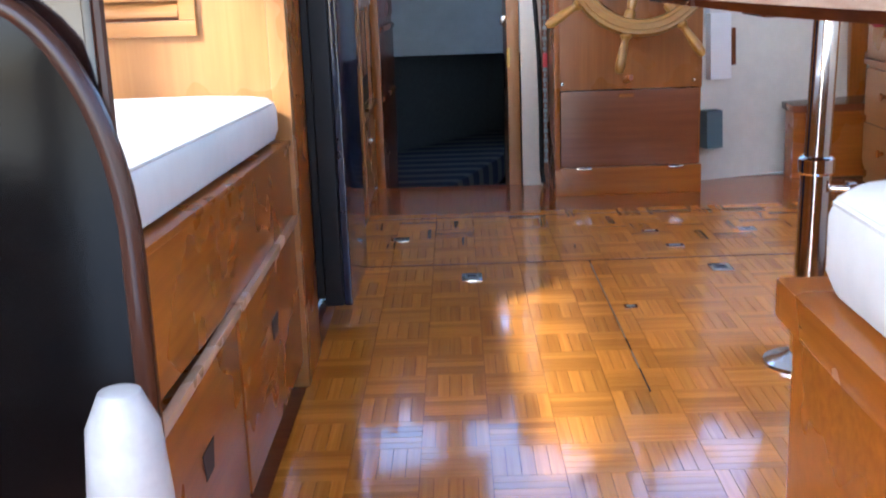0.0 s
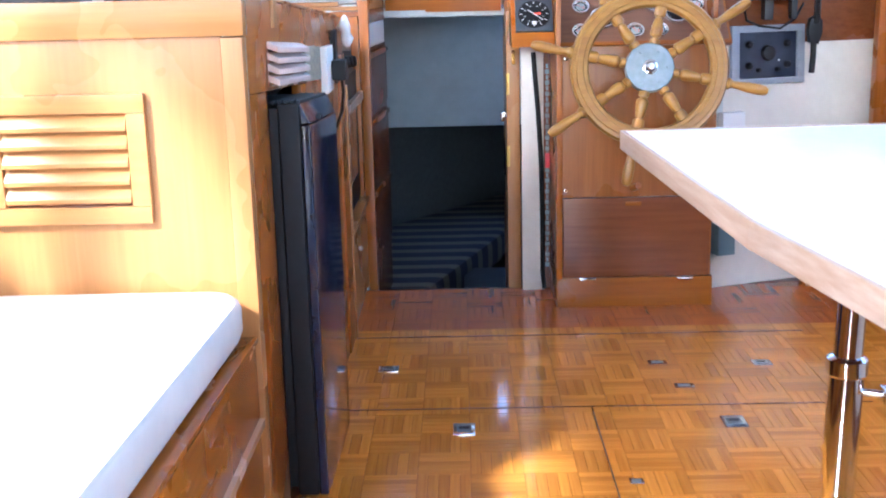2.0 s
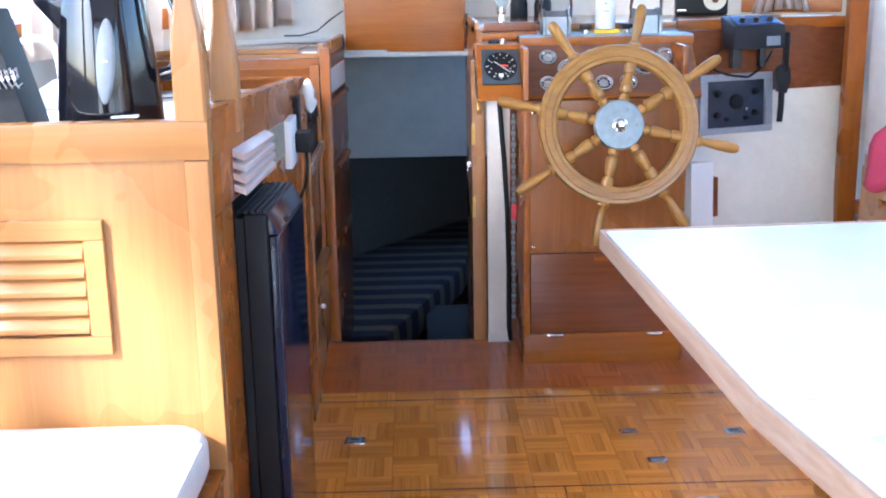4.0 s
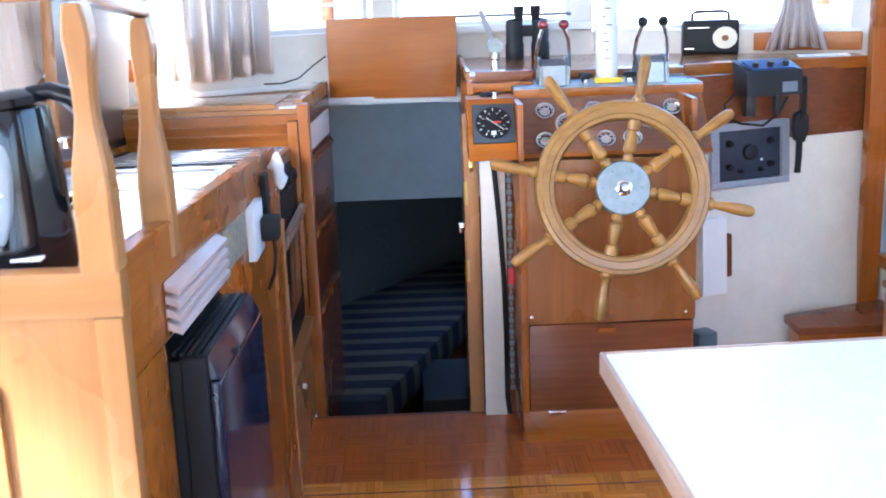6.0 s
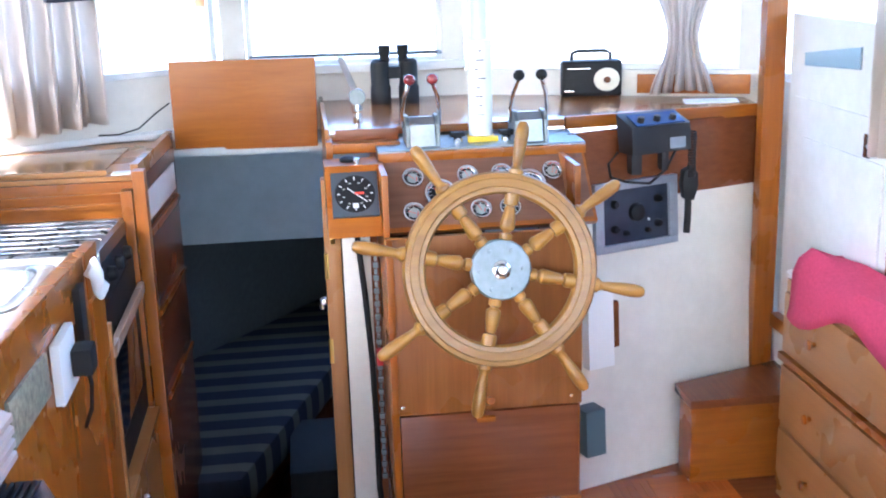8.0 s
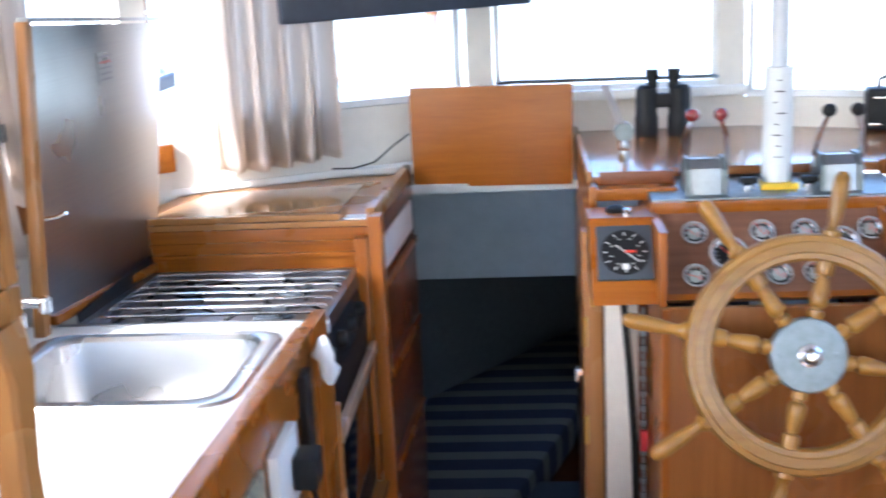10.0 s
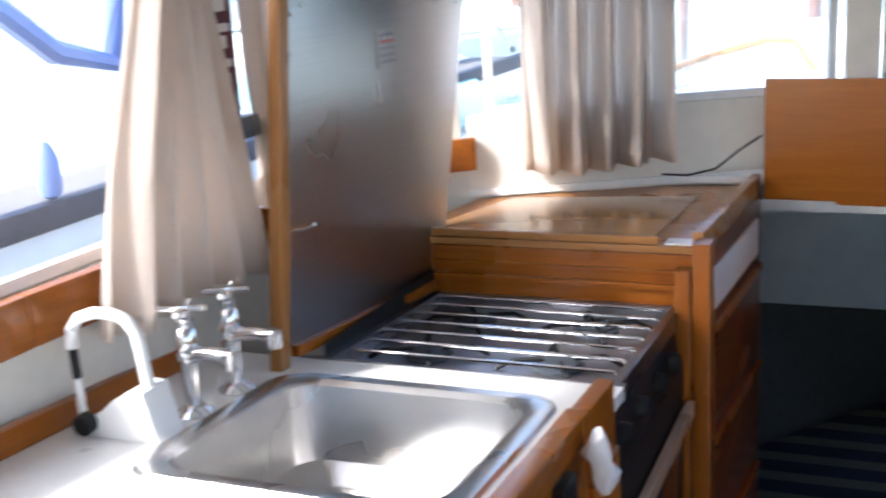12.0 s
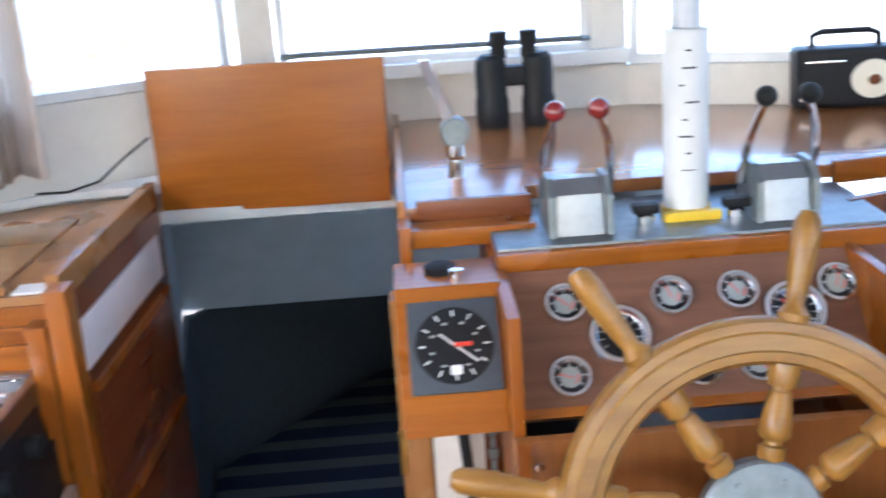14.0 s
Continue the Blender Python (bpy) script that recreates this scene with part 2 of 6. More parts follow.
class Mesh:
    """One bmesh that shapes are added to."""

    def __init__(self):
        self.bm = bmesh.new()

    def hexa(self, p, bev=0.0, seg=2):
        v = [self.bm.verts.new(q) for q in p]
        fs = [self.bm.faces.new([v[i] for i in f]) for f in ((3, 2, 1, 0), (4, 5, 6, 7), (0, 1, 5, 4), (1, 2, 6, 5), (2, 3, 7, 6), (3, 0, 4, 7))]
        if bev:
            ed = list({e for f in fs for e in f.edges})
            bmesh.ops.bevel(self.bm, geom=ed, offset=bev, segments=seg, profile=0.7, affect="EDGES")
        return self

    def box(self, x0, x1, y0, y1, z0, z1, bev=0.002, seg=2):
        return self.hexa([(x0, y0, z0), (x1, y0, z0), (x1, y1, z0), (x0, y1, z0), (x0, y0, z1), (x1, y0, z1), (x1, y1, z1), (x0, y1, z1)], bev, seg)

    def prism(self, pts, axis, a, b, bev=0.0):
        """A polygon drawn in the two other axes, thick from a to b along axis."""
        def at(p, d):
            return {"x": (d, p[0], p[1]), "y": (p[0], d, p[1]), "z": (p[0], p[1], d)}[axis]
        lo = [self.bm.verts.new(at(p, a)) for p in pts]
        hi = [self.bm.verts.new(at(p, b)) for p in pts]
        fs = [self.bm.faces.new(lo), self.bm.faces.new(hi)]
        k = len(pts)
        fs += [self.bm.faces.new((lo[i], lo[(i + 1) % k], hi[(i + 1) % k], hi[i])) for i in range(k)]
        bmesh.ops.recalc_face_normals(self.bm, faces=fs)
        if bev:
            bmesh.ops.bevel(self.bm, geom=list({e for f in fs[:2] for e in f.edges}), offset=bev, segments=2, profile=0.7, affect="EDGES")
        return self

    def lathe(self, prof, base, axis=(0, 0, 1), n=20):
        """prof: rows of radius and height along axis from base."""
        q = Vector((0, 0, 1)).rotation_difference(Vector(axis).normalized())
        rings = []
        for r, h in prof:
            if r < 1e-5:
                rings.append([self.bm.verts.new(Vector(base) + q @ Vector((0, 0, h)))])
            else:
                rings.append([self.bm.verts.new(Vector(base) + q @ Vector((r * math.cos(2 * math.pi * i / n), r * math.sin(2 * math.pi * i / n), h))) for i in range(n)])
        for a, b in zip(rings, rings[1:]):
            for i in range(n):
                j = (i + 1) % n
                if len(a) == 1 and len(b) > 1:
                    self.bm.faces.new((a[0], b[i], b[j]))
                elif len(b) == 1 and len(a) > 1:
                    self.bm.faces.new((a[i], b[0], a[j]))
                elif len(a) > 1:
                    self.bm.faces.new((a[i], b[i], b[j], a[j]))
        for ring in (rings[0], rings[-1]):
            if len(ring) > 1:
                self.bm.faces.new(ring)
        return self

    def cyl(self, p0, p1, r0, r1=None, n=16):
        d = Vector(p1) - Vector(p0)
        r1 = r0 if r1 is None else r1
        e = min(0.002, r0 * 0.3, r1 * 0.3, d.length * 0.3)
        return self.lathe([(r0 - e, 0), (r0, e), (r1, d.length - e), (r1 - e, d.length)], p0, d, n)

    def tube(self, pts, r, n=8):
        pts = [Vector(p) for p in pts]
        prev, up = None, Vector((0.31, 0.22, 0.92))
        ends = []
        for i, p in enumerate(pts):
            d = (pts[min(i + 1, len(pts) - 1)] - pts[max(i - 1, 0)]).normalized()
            s = d.cross(up)
            if s.length < 0.05:
                s = d.cross(Vector((1, 0, 0)))
            s.normalize()
            u = s.cross(d)
            ring = [self.bm.verts.new(p + r * (math.cos(2 * math.pi * k / n) * s + math.sin(2 * math.pi * k / n) * u)) for k in range(n)]
            if prev:
                for k in range(n):
                    self.bm.faces.new((prev[k], prev[(k + 1) % n], ring[(k + 1) % n], ring[k]))
            prev = ring
            ends.append(ring)
        self.bm.faces.new(ends[0]), self.bm.faces.new(ends[-1])
        return self

    def ball(self, c, r, n=16):
        rx, ry, rz = r if isinstance(r, tuple) else (r, r, r)
        m = Matrix.Translation(c) @ Matrix.Diagonal((rx, ry, rz, 1))
        bmesh.ops.create_uvsphere(self.bm, u_segments=n, v_segments=max(6, n // 2), radius=1, matrix=m)
        return self

    def ring(self, c, axis, R, prof, n=48):
        """A closed ring about axis; prof: a closed outline of (radial, axial) offsets."""
        q = Vector((0, 0, 1)).rotation_difference(Vector(axis).normalized())
        rows = []
        for i in range(n):
            a = 2 * math.pi * i / n
            rows.append([self.bm.verts.new(Vector(c) + q @ Vector(((R + p) * math.cos(a), (R + p) * math.sin(a), h))) for p, h in prof])
        k = len(prof)
        for i in range(n):
            a, b = rows[i], rows[(i + 1) % n]
            for j in range(k):
                self.bm.faces.new((a[j], b[j], b[(j + 1) % k], a[(j + 1) % k]))
        return self

    def shear_top(self, z, k=-0.058, y=3.5):
        for v in self.bm.verts:
            if v.co.z > z:
                v.co.z += k * (v.co.y - y)
        return self

    def shear(self, k=-0.058, y=3.5):
        for v in self.bm.verts:
            v.co.z += k * (v.co.y - y)
        return self

    def move(self, m):
        bmesh.ops.transform(self.bm, matrix=m, verts=self.bm.verts)
        return self


def place(name, msh, material, at=(0, 0, 0), smooth=True):
    bm = msh.bm
    bmesh.ops.recalc_face_normals(bm, faces=bm.faces)
    bmesh.ops.scale(bm, vec=(U, U, U), verts=bm.verts)
    if Vector(at).length:
        bmesh.ops.translate(bm, verts=bm.verts, vec=-Vector(at))
    me = bpy.data.meshes.new(name)
    bm.to_mesh(me)
    bm.free()
    me.materials.append(material)
    if smooth:
        me.polygons.foreach_set("use_smooth", [True] * len(me.polygons))
        me.set_sharp_from_angle(angle=radians(38))
    return new(name, me)


def part(name, msh, material, parent, label=""):
    """One mesh under a thing or under a part."""
    ob = place(name, msh, material, BASE[parent])
    ob.parent = parent
    BASE[ob] = BASE[parent]
    if label:
        ob["label"] = label
    return ob


def thing(name, at, label, category, group="", kind=""):
    ob = new(name)
    ob.location = Vector(at) * U
    ob.empty_display_size = 0.05
    BASE[ob] = Vector(at) * U
    return tagged(ob, label, category, group, kind)


def single(name, msh, material, label, category, group="", kind=""):
    """A thing of one mesh."""
    ob = place(name, msh, material)
    BASE[ob] = Vector((0, 0, 0))
    return tagged(ob, label, category, group, kind)


def structure(name, msh, material, label="", category=""):
    ob = place(name, msh, material)
    BASE[ob] = Vector((0, 0, 0))
    return tagged(ob, label, category, "", "structure")


def wallpts(a, b, z0, z1, t=0.05, zs=0.0):
    """Corners of an upright slab from a to b in plan, thick t to the left of a to b."""
    a, b = Vector((*a, 0)), Vector((*b, 0))
    d = (b - a).normalized()
    s = Vector((-d.y, d.x, 0)) * t
    q = [a, b, b + s, a + s]
    return [(p.x, p.y, z0) for p in q] + [(p.x, p.y, z1) for p in q]


# ---- large structure ----
structure("floor", Mesh().box(-1.0, 1.66, -0.6, 4.40, -0.06, -0.0042, 0), dark_x, "varnished dark subfloor under mosaic parquet", "floor")
structure("floor_forward_strip", Mesh().box(0.285, 1.66, 4.402, 4.8, -0.06, -0.003, 0), dark_x, "dark varnished floor edge under the helm panel", "floor")
# Unseen panel, added to trim the sun patch that reaches the floor.
structure("wall_port_sun_stop", Mesh().box(-1.070, -1.019, -0.55, 0.12, 1.092, 1.778, 0), cream, "unseen cream panel added to stop sun aft of the settee", "wall")
HULL = [(-1.02, -0.6), (-0.985, 3.3), (-0.87, 4.74), (-0.80, 4.80), (-0.03, 5.2), (0.76, 5.2), (1.62, 4.84), (1.64, -0.6), (-1.02, -0.6)]
NAMES = ["port", "port_forward", "corner_port", "windscreen_port", "windscreen_centre", "windscreen_starboard", "starboard", "aft"]
SILL = [1.09, 1.09, 1.09, 1.14, 1.14, 1.11, 1.10, 0.55]
HEAD = 1.78
for i, nm in enumerate(NAMES):
    a, b = HULL[i], HULL[i + 1]
    if nm == "aft":
        structure("wall_aft_starboard", Mesh().hexa(wallpts(a, (0.85, -0.6), -0.6, SILL[i])), cream, "cream painted lower wall panel", "wall")
        structure("wall_aft_port", Mesh().hexa(wallpts((-0.45, -0.6), b, -0.6, SILL[i])), cream, "cream painted lower wall panel", "wall")
    else:
        structure("wall_" + nm, Mesh().hexa(wallpts(a, b, 0.935 if "windscreen" in nm else -0.6, SILL[i])), cream, "cream painted wall below the windows", "wall")
    structure("header_" + nm, Mesh().hexa(wallpts(a, b, HEAD, 1.90)), cream, "cream painted band above the windows", "wall")


def post_at(name, x, y, dx, dy, z0, z1, w=0.075, t=0.05, material=cream):
    """An upright window post centred at x, y, with its width along dx, dy."""
    d = Vector((dx, dy)).normalized() * w / 2
    return structure(name, Mesh().hexa(wallpts((x - d.x, y - d.y), (x + d.x, y + d.y), z0, z1, t), 0.004), material, "cream painted window post", "window post")


for k, (x, y, dx, dy, z0) in enumerate([(0.01, 5.195, 1, 0.1, 1.14), (0.722, 5.2, 1, 0, 1.11), (-0.852, 4.795, 0.7, 0.7, 1.09), (1.60, 4.86, 0.6, -0.6, 1.1),
                                        (-0.95, 4.06, -0.08, 1, 1.09), (-1.0, 1.7, 0, 1, 1.09), (1.64, 3.5, 0, -1, 1.1),
                                        (1.64, 1.6, 0, -1, 1.1), (1.64, -0.5, 0, -1, 1.1), (0.9, -0.6, -1, 0, -0.1), (-0.45, -0.6, -1, 0, -0.1)]):
    post_at("window_post_" + str(k + 1), x, y, dx, dy, z0, HEAD)
structure("ceiling", Mesh().box(-1.1, 1.72, -0.66, 5.3, 1.90, 1.94, 0), white, "white painted deckhead", "ceiling")


def pane(name, a, b, z0, z1):
    w = thing(name, ((a[0] + b[0]) / 2, (a[1] + b[1]) / 2, z0), "clear window pane in a slim metal frame", "window", "", "structure")
    d = (Vector((*b, 0)) - Vector((*a, 0))).normalized()
    s = Vector((-d.y, d.x, 0))
    a2, b2 = Vector((*a, 0)) + s * 0.02, Vector((*b, 0)) + s * 0.02
    p = part("pane", Mesh().hexa(wallpts(a2[:2], b2[:2], z0, z1, 0.005)), glass, w)
    p.visible_shadow = False
    f = Mesh()
    for q0, q1, h0, h1 in ((a2, b2, z0, z0 + 0.018), (a2, b2, z1 - 0.018, z1), (a2, a2 + d * 0.018, z0 + 0.018, z1 - 0.018), (b2 - d * 0.018, b2, z0 + 0.018, z1 - 0.018)):
        f.hexa(wallpts((q0 - s * 0.008)[:2], (q1 - s * 0.008)[:2], h0, h1, 0.02))
    part("window_frame", f, white, w)
    return w


pane("window_1", (-0.76, 4.82), (-0.04, 5.185), 1.142, HEAD)
pane("window_2", (0.05, 5.2), (0.684, 5.2), 1.142, HEAD)
pane("window_3", (0.762, 5.198), (1.57, 4.86), 1.112, HEAD)
pane("window_4", (-0.95, 4.10), (-0.875, 4.735), 1.092, HEAD)
pane("window_5", (-1.0, 1.75), (-0.957, 4.01), 1.092, HEAD)
pane("window_6", (-1.014, 0.13), (-1.0, 1.66), 1.092, HEAD)
pane("window_7", (1.622, 4.8), (1.63, 3.55), 1.102, HEAD)
pane("window_8", (1.63, 3.46), (1.635, 1.65), 1.102, HEAD)
pane("window_9", (1.635, 1.55), (1.64, -0.45), 1.102, HEAD)

# wooden sill trim along the port windows
for k, (a, b) in enumerate([((-0.99, 2.4), (-0.955, 3.55)), ((-0.955, 3.552), (-0.862, 4.74)), ((-0.862, 4.742), (-0.79, 4.80))]):
    structure("trim_" + str(k + 1), Mesh().hexa(wallpts(b, a, 1.025, 1.098, 0.022), 0.004), teak_y, "varnished teak sill trim under the window", "trim")
structure("trim_4", Mesh().hexa(wallpts((1.60, 4.835), (1.28, 4.972), 1.04, 1.10, 0.02), 0.004), teak_x, "varnished teak trim beside the dash", "trim")
structure("trim_5", Mesh().box(0.0, 0.76, 5.17, 5.198, 1.12, 1.148, 0.004), white, "white sill under the windscreen", "trim")

# forward cabin
fdk = Mesh().prism([(-0.95, 4.9), (-0.03, 5.26), (0.25, 5.26), (0.25, 8.23), (-0.55, 7.2)], "z", 0.93, 0.98)
fdk.prism([(0.70, 5.26), (0.76, 5.26), (1.72, 4.95), (1.3, 7.2), (0.70, 7.98)], "z", 0.93, 0.98)
fdk.prism([(0.25, 5.26), (0.70, 5.26), (0.70, 5.45), (0.25, 5.45)], "z", 0.93, 0.98)
fdk.prism([(0.25, 5.90), (0.70, 5.90), (0.70, 7.98), (0.38, 8.4), (0.25, 8.23)], "z", 0.93, 0.98)
structure("foredeck", fdk, hullwhite, "white gelcoat foredeck outside the windscreen", "deck")
fc = Mesh()
fc.box(-0.36, 0.25, 5.0, 6.12, 0.90, 0.925, 0).box(0.70, 1.0, 5.0, 6.12, 0.90, 0.925, 0).box(0.25, 0.70, 5.0, 5.45, 0.90, 0.925, 0).box(0.25, 0.70, 5.90, 6.12, 0.90, 0.925, 0)
structure("ceiling_forward_cabin", fc, greywall, "pale grey cabin ceiling", "ceiling")
structure("wall_forward_upper", Mesh().box(-0.5, 1.0, 6.05, 6.08, 0.35, 0.92, 0), greywall, "pale grey upper bulkhead in the forward cabin", "wall")
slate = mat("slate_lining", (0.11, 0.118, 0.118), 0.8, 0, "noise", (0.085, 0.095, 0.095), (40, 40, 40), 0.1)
structure("wall_forward_port", Mesh().hexa(wallpts((-0.21, 4.98), (-0.40, 6.06), 0.36, 0.92, 0.02)), greywall, "pale grey side lining", "wall")
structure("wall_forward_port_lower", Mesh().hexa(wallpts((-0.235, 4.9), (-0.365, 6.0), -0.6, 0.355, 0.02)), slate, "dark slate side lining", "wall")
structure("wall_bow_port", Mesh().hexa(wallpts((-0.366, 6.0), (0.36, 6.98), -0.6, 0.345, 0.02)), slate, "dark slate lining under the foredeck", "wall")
structure("wall_bow_starboard", Mesh().hexa(wallpts((0.36, 6.98), (0.97, 6.0), -0.6, 0.345, 0.02)), darklining, "carpet lining coloured near-black for the shade under the foredeck", "wall")
structure("ceiling_bow", Mesh().box(-0.5, 1.0, 6.081, 7.05, 0.346, 0.36, 0), darklining, "carpet lining coloured near-black for the shade over the berth end", "ceiling")
structure("wall_forward_starboard", Mesh().hexa(wallpts((0.95, 6.06), (0.95, 4.4), -0.6, 0.92, 0.02)), greywall, "pale grey side lining", "wall")
structure("floor_forward_cabin", Mesh().box(-0.5, 1.0, 4.36, 7.1, -0.66, -0.6, 0), dark_y, "dark wooden cabin sole below", "floor")
structure("wall_step_riser", Mesh().box(-0.21, 0.28, 4.36, 4.398, -0.6, -0.014, 0), dark_x, "dark wooden riser under the doorway sill", "step")
berth = thing("berth", (0, 5.5, -0.6), "berth with a navy and grey striped mattress", "bed")
part("mattress", Mesh().prism([(-0.232, 4.87), (-0.05, 4.87), (0.285, 5.86), (0.44, 6.82), (0.33, 6.90), (-0.352, 5.98)], "z", -0.27, -0.14, 0.03), stripes, berth)
part("bed_base", Mesh().prism([(-0.215, 4.89), (-0.07, 4.89), (0.265, 5.86), (0.42, 6.8), (0.33, 6.85), (-0.33, 5.98)], "z", -0.6, -0.272), dark_y, berth)
# Added box; its dark colour stands in for the dimness beside the berth.
single("dim_side_box", Mesh().box(0.10, 0.30, 5.0, 5.45, -0.6, -0.2, 0.01), slateplastic, "added dark box standing for the dim space beside the berth", "locker")

# doorway jambs and stair sides
structure("door_jamb_starboard", Mesh().box(0.252, 0.297, 4.385, 4.43, -0.6, 0.93, 0.004), light_z, "varnished teak door jamb", "door frame")
structure("wall_stair_starboard", Mesh().box(0.272, 0.29, 4.432, 5.19, -0.6, 1.02, 0.002), teak_z, "varnished teak panel beside the steps", "wall")
structure("door_jamb_port", Mesh().box(-0.23, -0.198, 4.405, 4.455, -0.6, 0.975, 0.005), teak_z, "varnished teak door jamb", "door frame")
flap = thing("hatch_board", (0.04, 5.0, 0.915), "varnished teak hatch board above the companionway", "hatch board")
part("board", Mesh().hexa([(-0.181, 5.008, 0.917), (0.259, 4.985, 0.917), (0.260, 5.003, 0.917), (-0.180, 5.026, 0.917),
                           (-0.181, 5.008, 1.193), (0.264, 4.985, 1.191), (0.265, 5.003, 1.191), (-0.180, 5.026, 1.193)], 0.003), wood("hatch_teak", (0.33, 0.105, 0.009), (0.235, 0.066, 0.006), "x", 0.3, 0.05, 0.0, 35), flap)

# ---- port settee ----
settee = thing("port_settee", (-0.55, 1.87, 0), "varnished teak settee base with drawers and finger holes", "settee", "", "")
SK, SY = -0.042, 1.9
part("front_board", Mesh().box(-0.262, -0.237, 1.352, 2.378, 0.335, 0.488, 0.003).shear(SK, SY), teak_y, settee)
part("plinth", Mesh().box(-0.285, -0.262, 1.352, 2.378, 0, 0.06, 0.002), dark_y, settee)
part("carcass", Mesh().box(-0.96, -0.265, 1.352, 2.378, 0.06, 0.46, 0.002), teak_y, settee)


def drawer(y0, y1):
    d = part("drawer", Mesh().box(-0.262, -0.236, y0, y1, 0.055, 0.325, 0.004), teak_y, settee)
    c, z = (y0 + y1) / 2, 0.215
    part("finger_hole", Mesh().prism([(c - 0.03, z + 0.018), (c + 0.03, z + 0.018), (c + 0.02, z - 0.018), (c - 0.02, z - 0.018)], "x", -0.2355, -0.2345), ink, d, "dark finger hole")
    part("edge_trim", Mesh().box(-0.240, -0.228, y0, y1, 0.326, 0.340, 0.003), wood("worn_trim", (0.55, 0.38, 0.26), (0.45, 0.26, 0.14), "y"), d, "worn pale edge strip")


drawer(1.36, 1.80)
drawer(1.815, 2.372)
part("lip", Mesh().box(-0.268, -0.232, 1.352, 2.378, 0.488, 0.498, 0.003).shear(SK, SY), teak_y, settee)


def outline(cx, cy, hx, hy, r, n=6):
    pts = []
    for qx, qy, a0 in ((1, 1, 0), (-1, 1, 90), (-1, -1, 180), (1, -1, 270)):
        for k in range(n + 1):
            a = radians(a0 + 90 * k / n)
            pts.append((cx + qx * (hx - r) + r * math.cos(a), cy + qy * (hy - r) + r * math.sin(a)))
    return pts


def pad(x0, x1, y0, y1, z0, z1, r=0.05):
    """A soft cushion: rounded in plan, with a slightly crowned top."""
    m, cx, cy, hx, hy = Mesh(), (x0 + x1) / 2, (y0 + y1) / 2, (x1 - x0) / 2, (y1 - y0) / 2
    rows = [(0.02, z0), (0.006, z0 + 0.006), (0.0, z0 + 0.022), (0.0, z1 - 0.024), (0.004, z1 - 0.012), (0.013, z1 - 0.004), (0.032, z1), (0.09, z1 + 0.006), (0.20, z1 + 0.010)]
    prev = None
    for inset, z in rows:
        ring = [m.bm.verts.new((x, y, z)) for x, y in outline(cx, cy, hx - inset, hy - inset, max(0.012, r - inset * 0.2))]
        if prev:
            for a in range(len(ring)):
                b = (a + 1) % len(ring)
                m.bm.faces.new((prev[a], prev[b], ring[b], ring[a]))
        else:
            m.bm.faces.new(ring)
        prev = ring
    m.bm.faces.new(prev)
    return m


cu = pad(-0.95, -0.246, 1.36, 2.374, 0.500, 0.582).shear(SK, SY)
cushion = single("port_settee_cushion", cu, vinyl, "flat cream vinyl cushion on the teak settee", "cushion")
part("piping", Mesh().tube([(-0.2495, 1.41 + 0.049 * k, 0.571 + SK * (1.41 + 0.049 * k - SY)) for k in range(19)], 0.0028, 6), vinyl, cushion)

ep = thing("settee_end_panel", (-0.5, 1.32, 0), "varnished teak end panel of the settee", "panel")
part("panel", Mesh().box(-0.98, -0.262, 1.305, 1.340, 0, 0.62, 0.004), light_z, ep)
part("edge_post", Mesh().box(-0.262, -0.232, 1.305, 1.348, 0, 1.25, 0.006), teak_z, ep)

# dark rounded panel near the entrance
bp = thing("arched_panel", (-0.3, 0.95, 0), "glossy black arched panel with a dark wooden rim", "panel")
arch = [(-0.113, 0.0)] + [(-0.19 + 0.077 * math.cos(a), 0.62 + 0.145 * math.sin(a)) for a in [math.pi * k / 24 for k in range(13)]]
arch += [(-0.27 + 0.077 * math.cos(a), 0.62 + 0.145 * math.sin(a)) for a in [math.pi * (12 + k) / 24 for k in range(13)]] + [(-0.347, 0.0)]
part("face", Mesh().prism(arch, "y", 0.955, 0.965, 0.002), blackboard, bp)
part("rim", Mesh().tube([(x, 0.961, z) for x, z in arch], 0.0075, 10), blackwood, bp, "dark polished wooden rim")
lacquer = mat("dark_lacquer", (0.012, 0.006, 0.005), 0.07, 0, "noise", (0.022, 0.010, 0.007), (6, 6, 20), 0.03, 0.6)
part("back_panel", Mesh().box(-0.50, -0.124, 0.975, 0.995, 0.0, 1.02, 0.008, 4), lacquer, bp, "mirror-bright dark lacquered back")
part("edge_bead", Mesh().tube([(-0.122, 0.974, 0.02 * k) for k in range(51)], 0.004, 8), blackwood, bp, "thin rounded edge")
tubep = thing("white_tube", (-0.104, 0.885, 0), "white plastic tube standing beside the arched panel", "tube")
part("body", Mesh().lathe([(0.0, 0), (0.021, 0.0), (0.024, 0.40), (0.022, 0.51), (0.019, 0.55), (0.011, 0.568), (0.0, 0.572)], (-0.104, 0.885, 0)), offwhite, tubep)
part("label_band", Mesh().ring((-0.104, 0.885, 0.33), (0, 0, 1), 0.0243, [(0, -0.06), (0.0006, -0.06), (0.0006, 0.06), (0, 0.06)], 32), offwhite, tubep)

# ---- starboard settee ----
ss = thing("starboard_settee", (1.0, 1.4, 0), "varnished teak settee base beside the table", "settee")
part("base", Mesh().box(0.340, 1.6, 0.45, 1.232, 0, 0.48, 0.006), teak_x, ss)
part("lip", Mesh().box(0.328, 1.6, 0.43, 1.245, 0.4805, 0.515, 0.008), teak_y, ss)
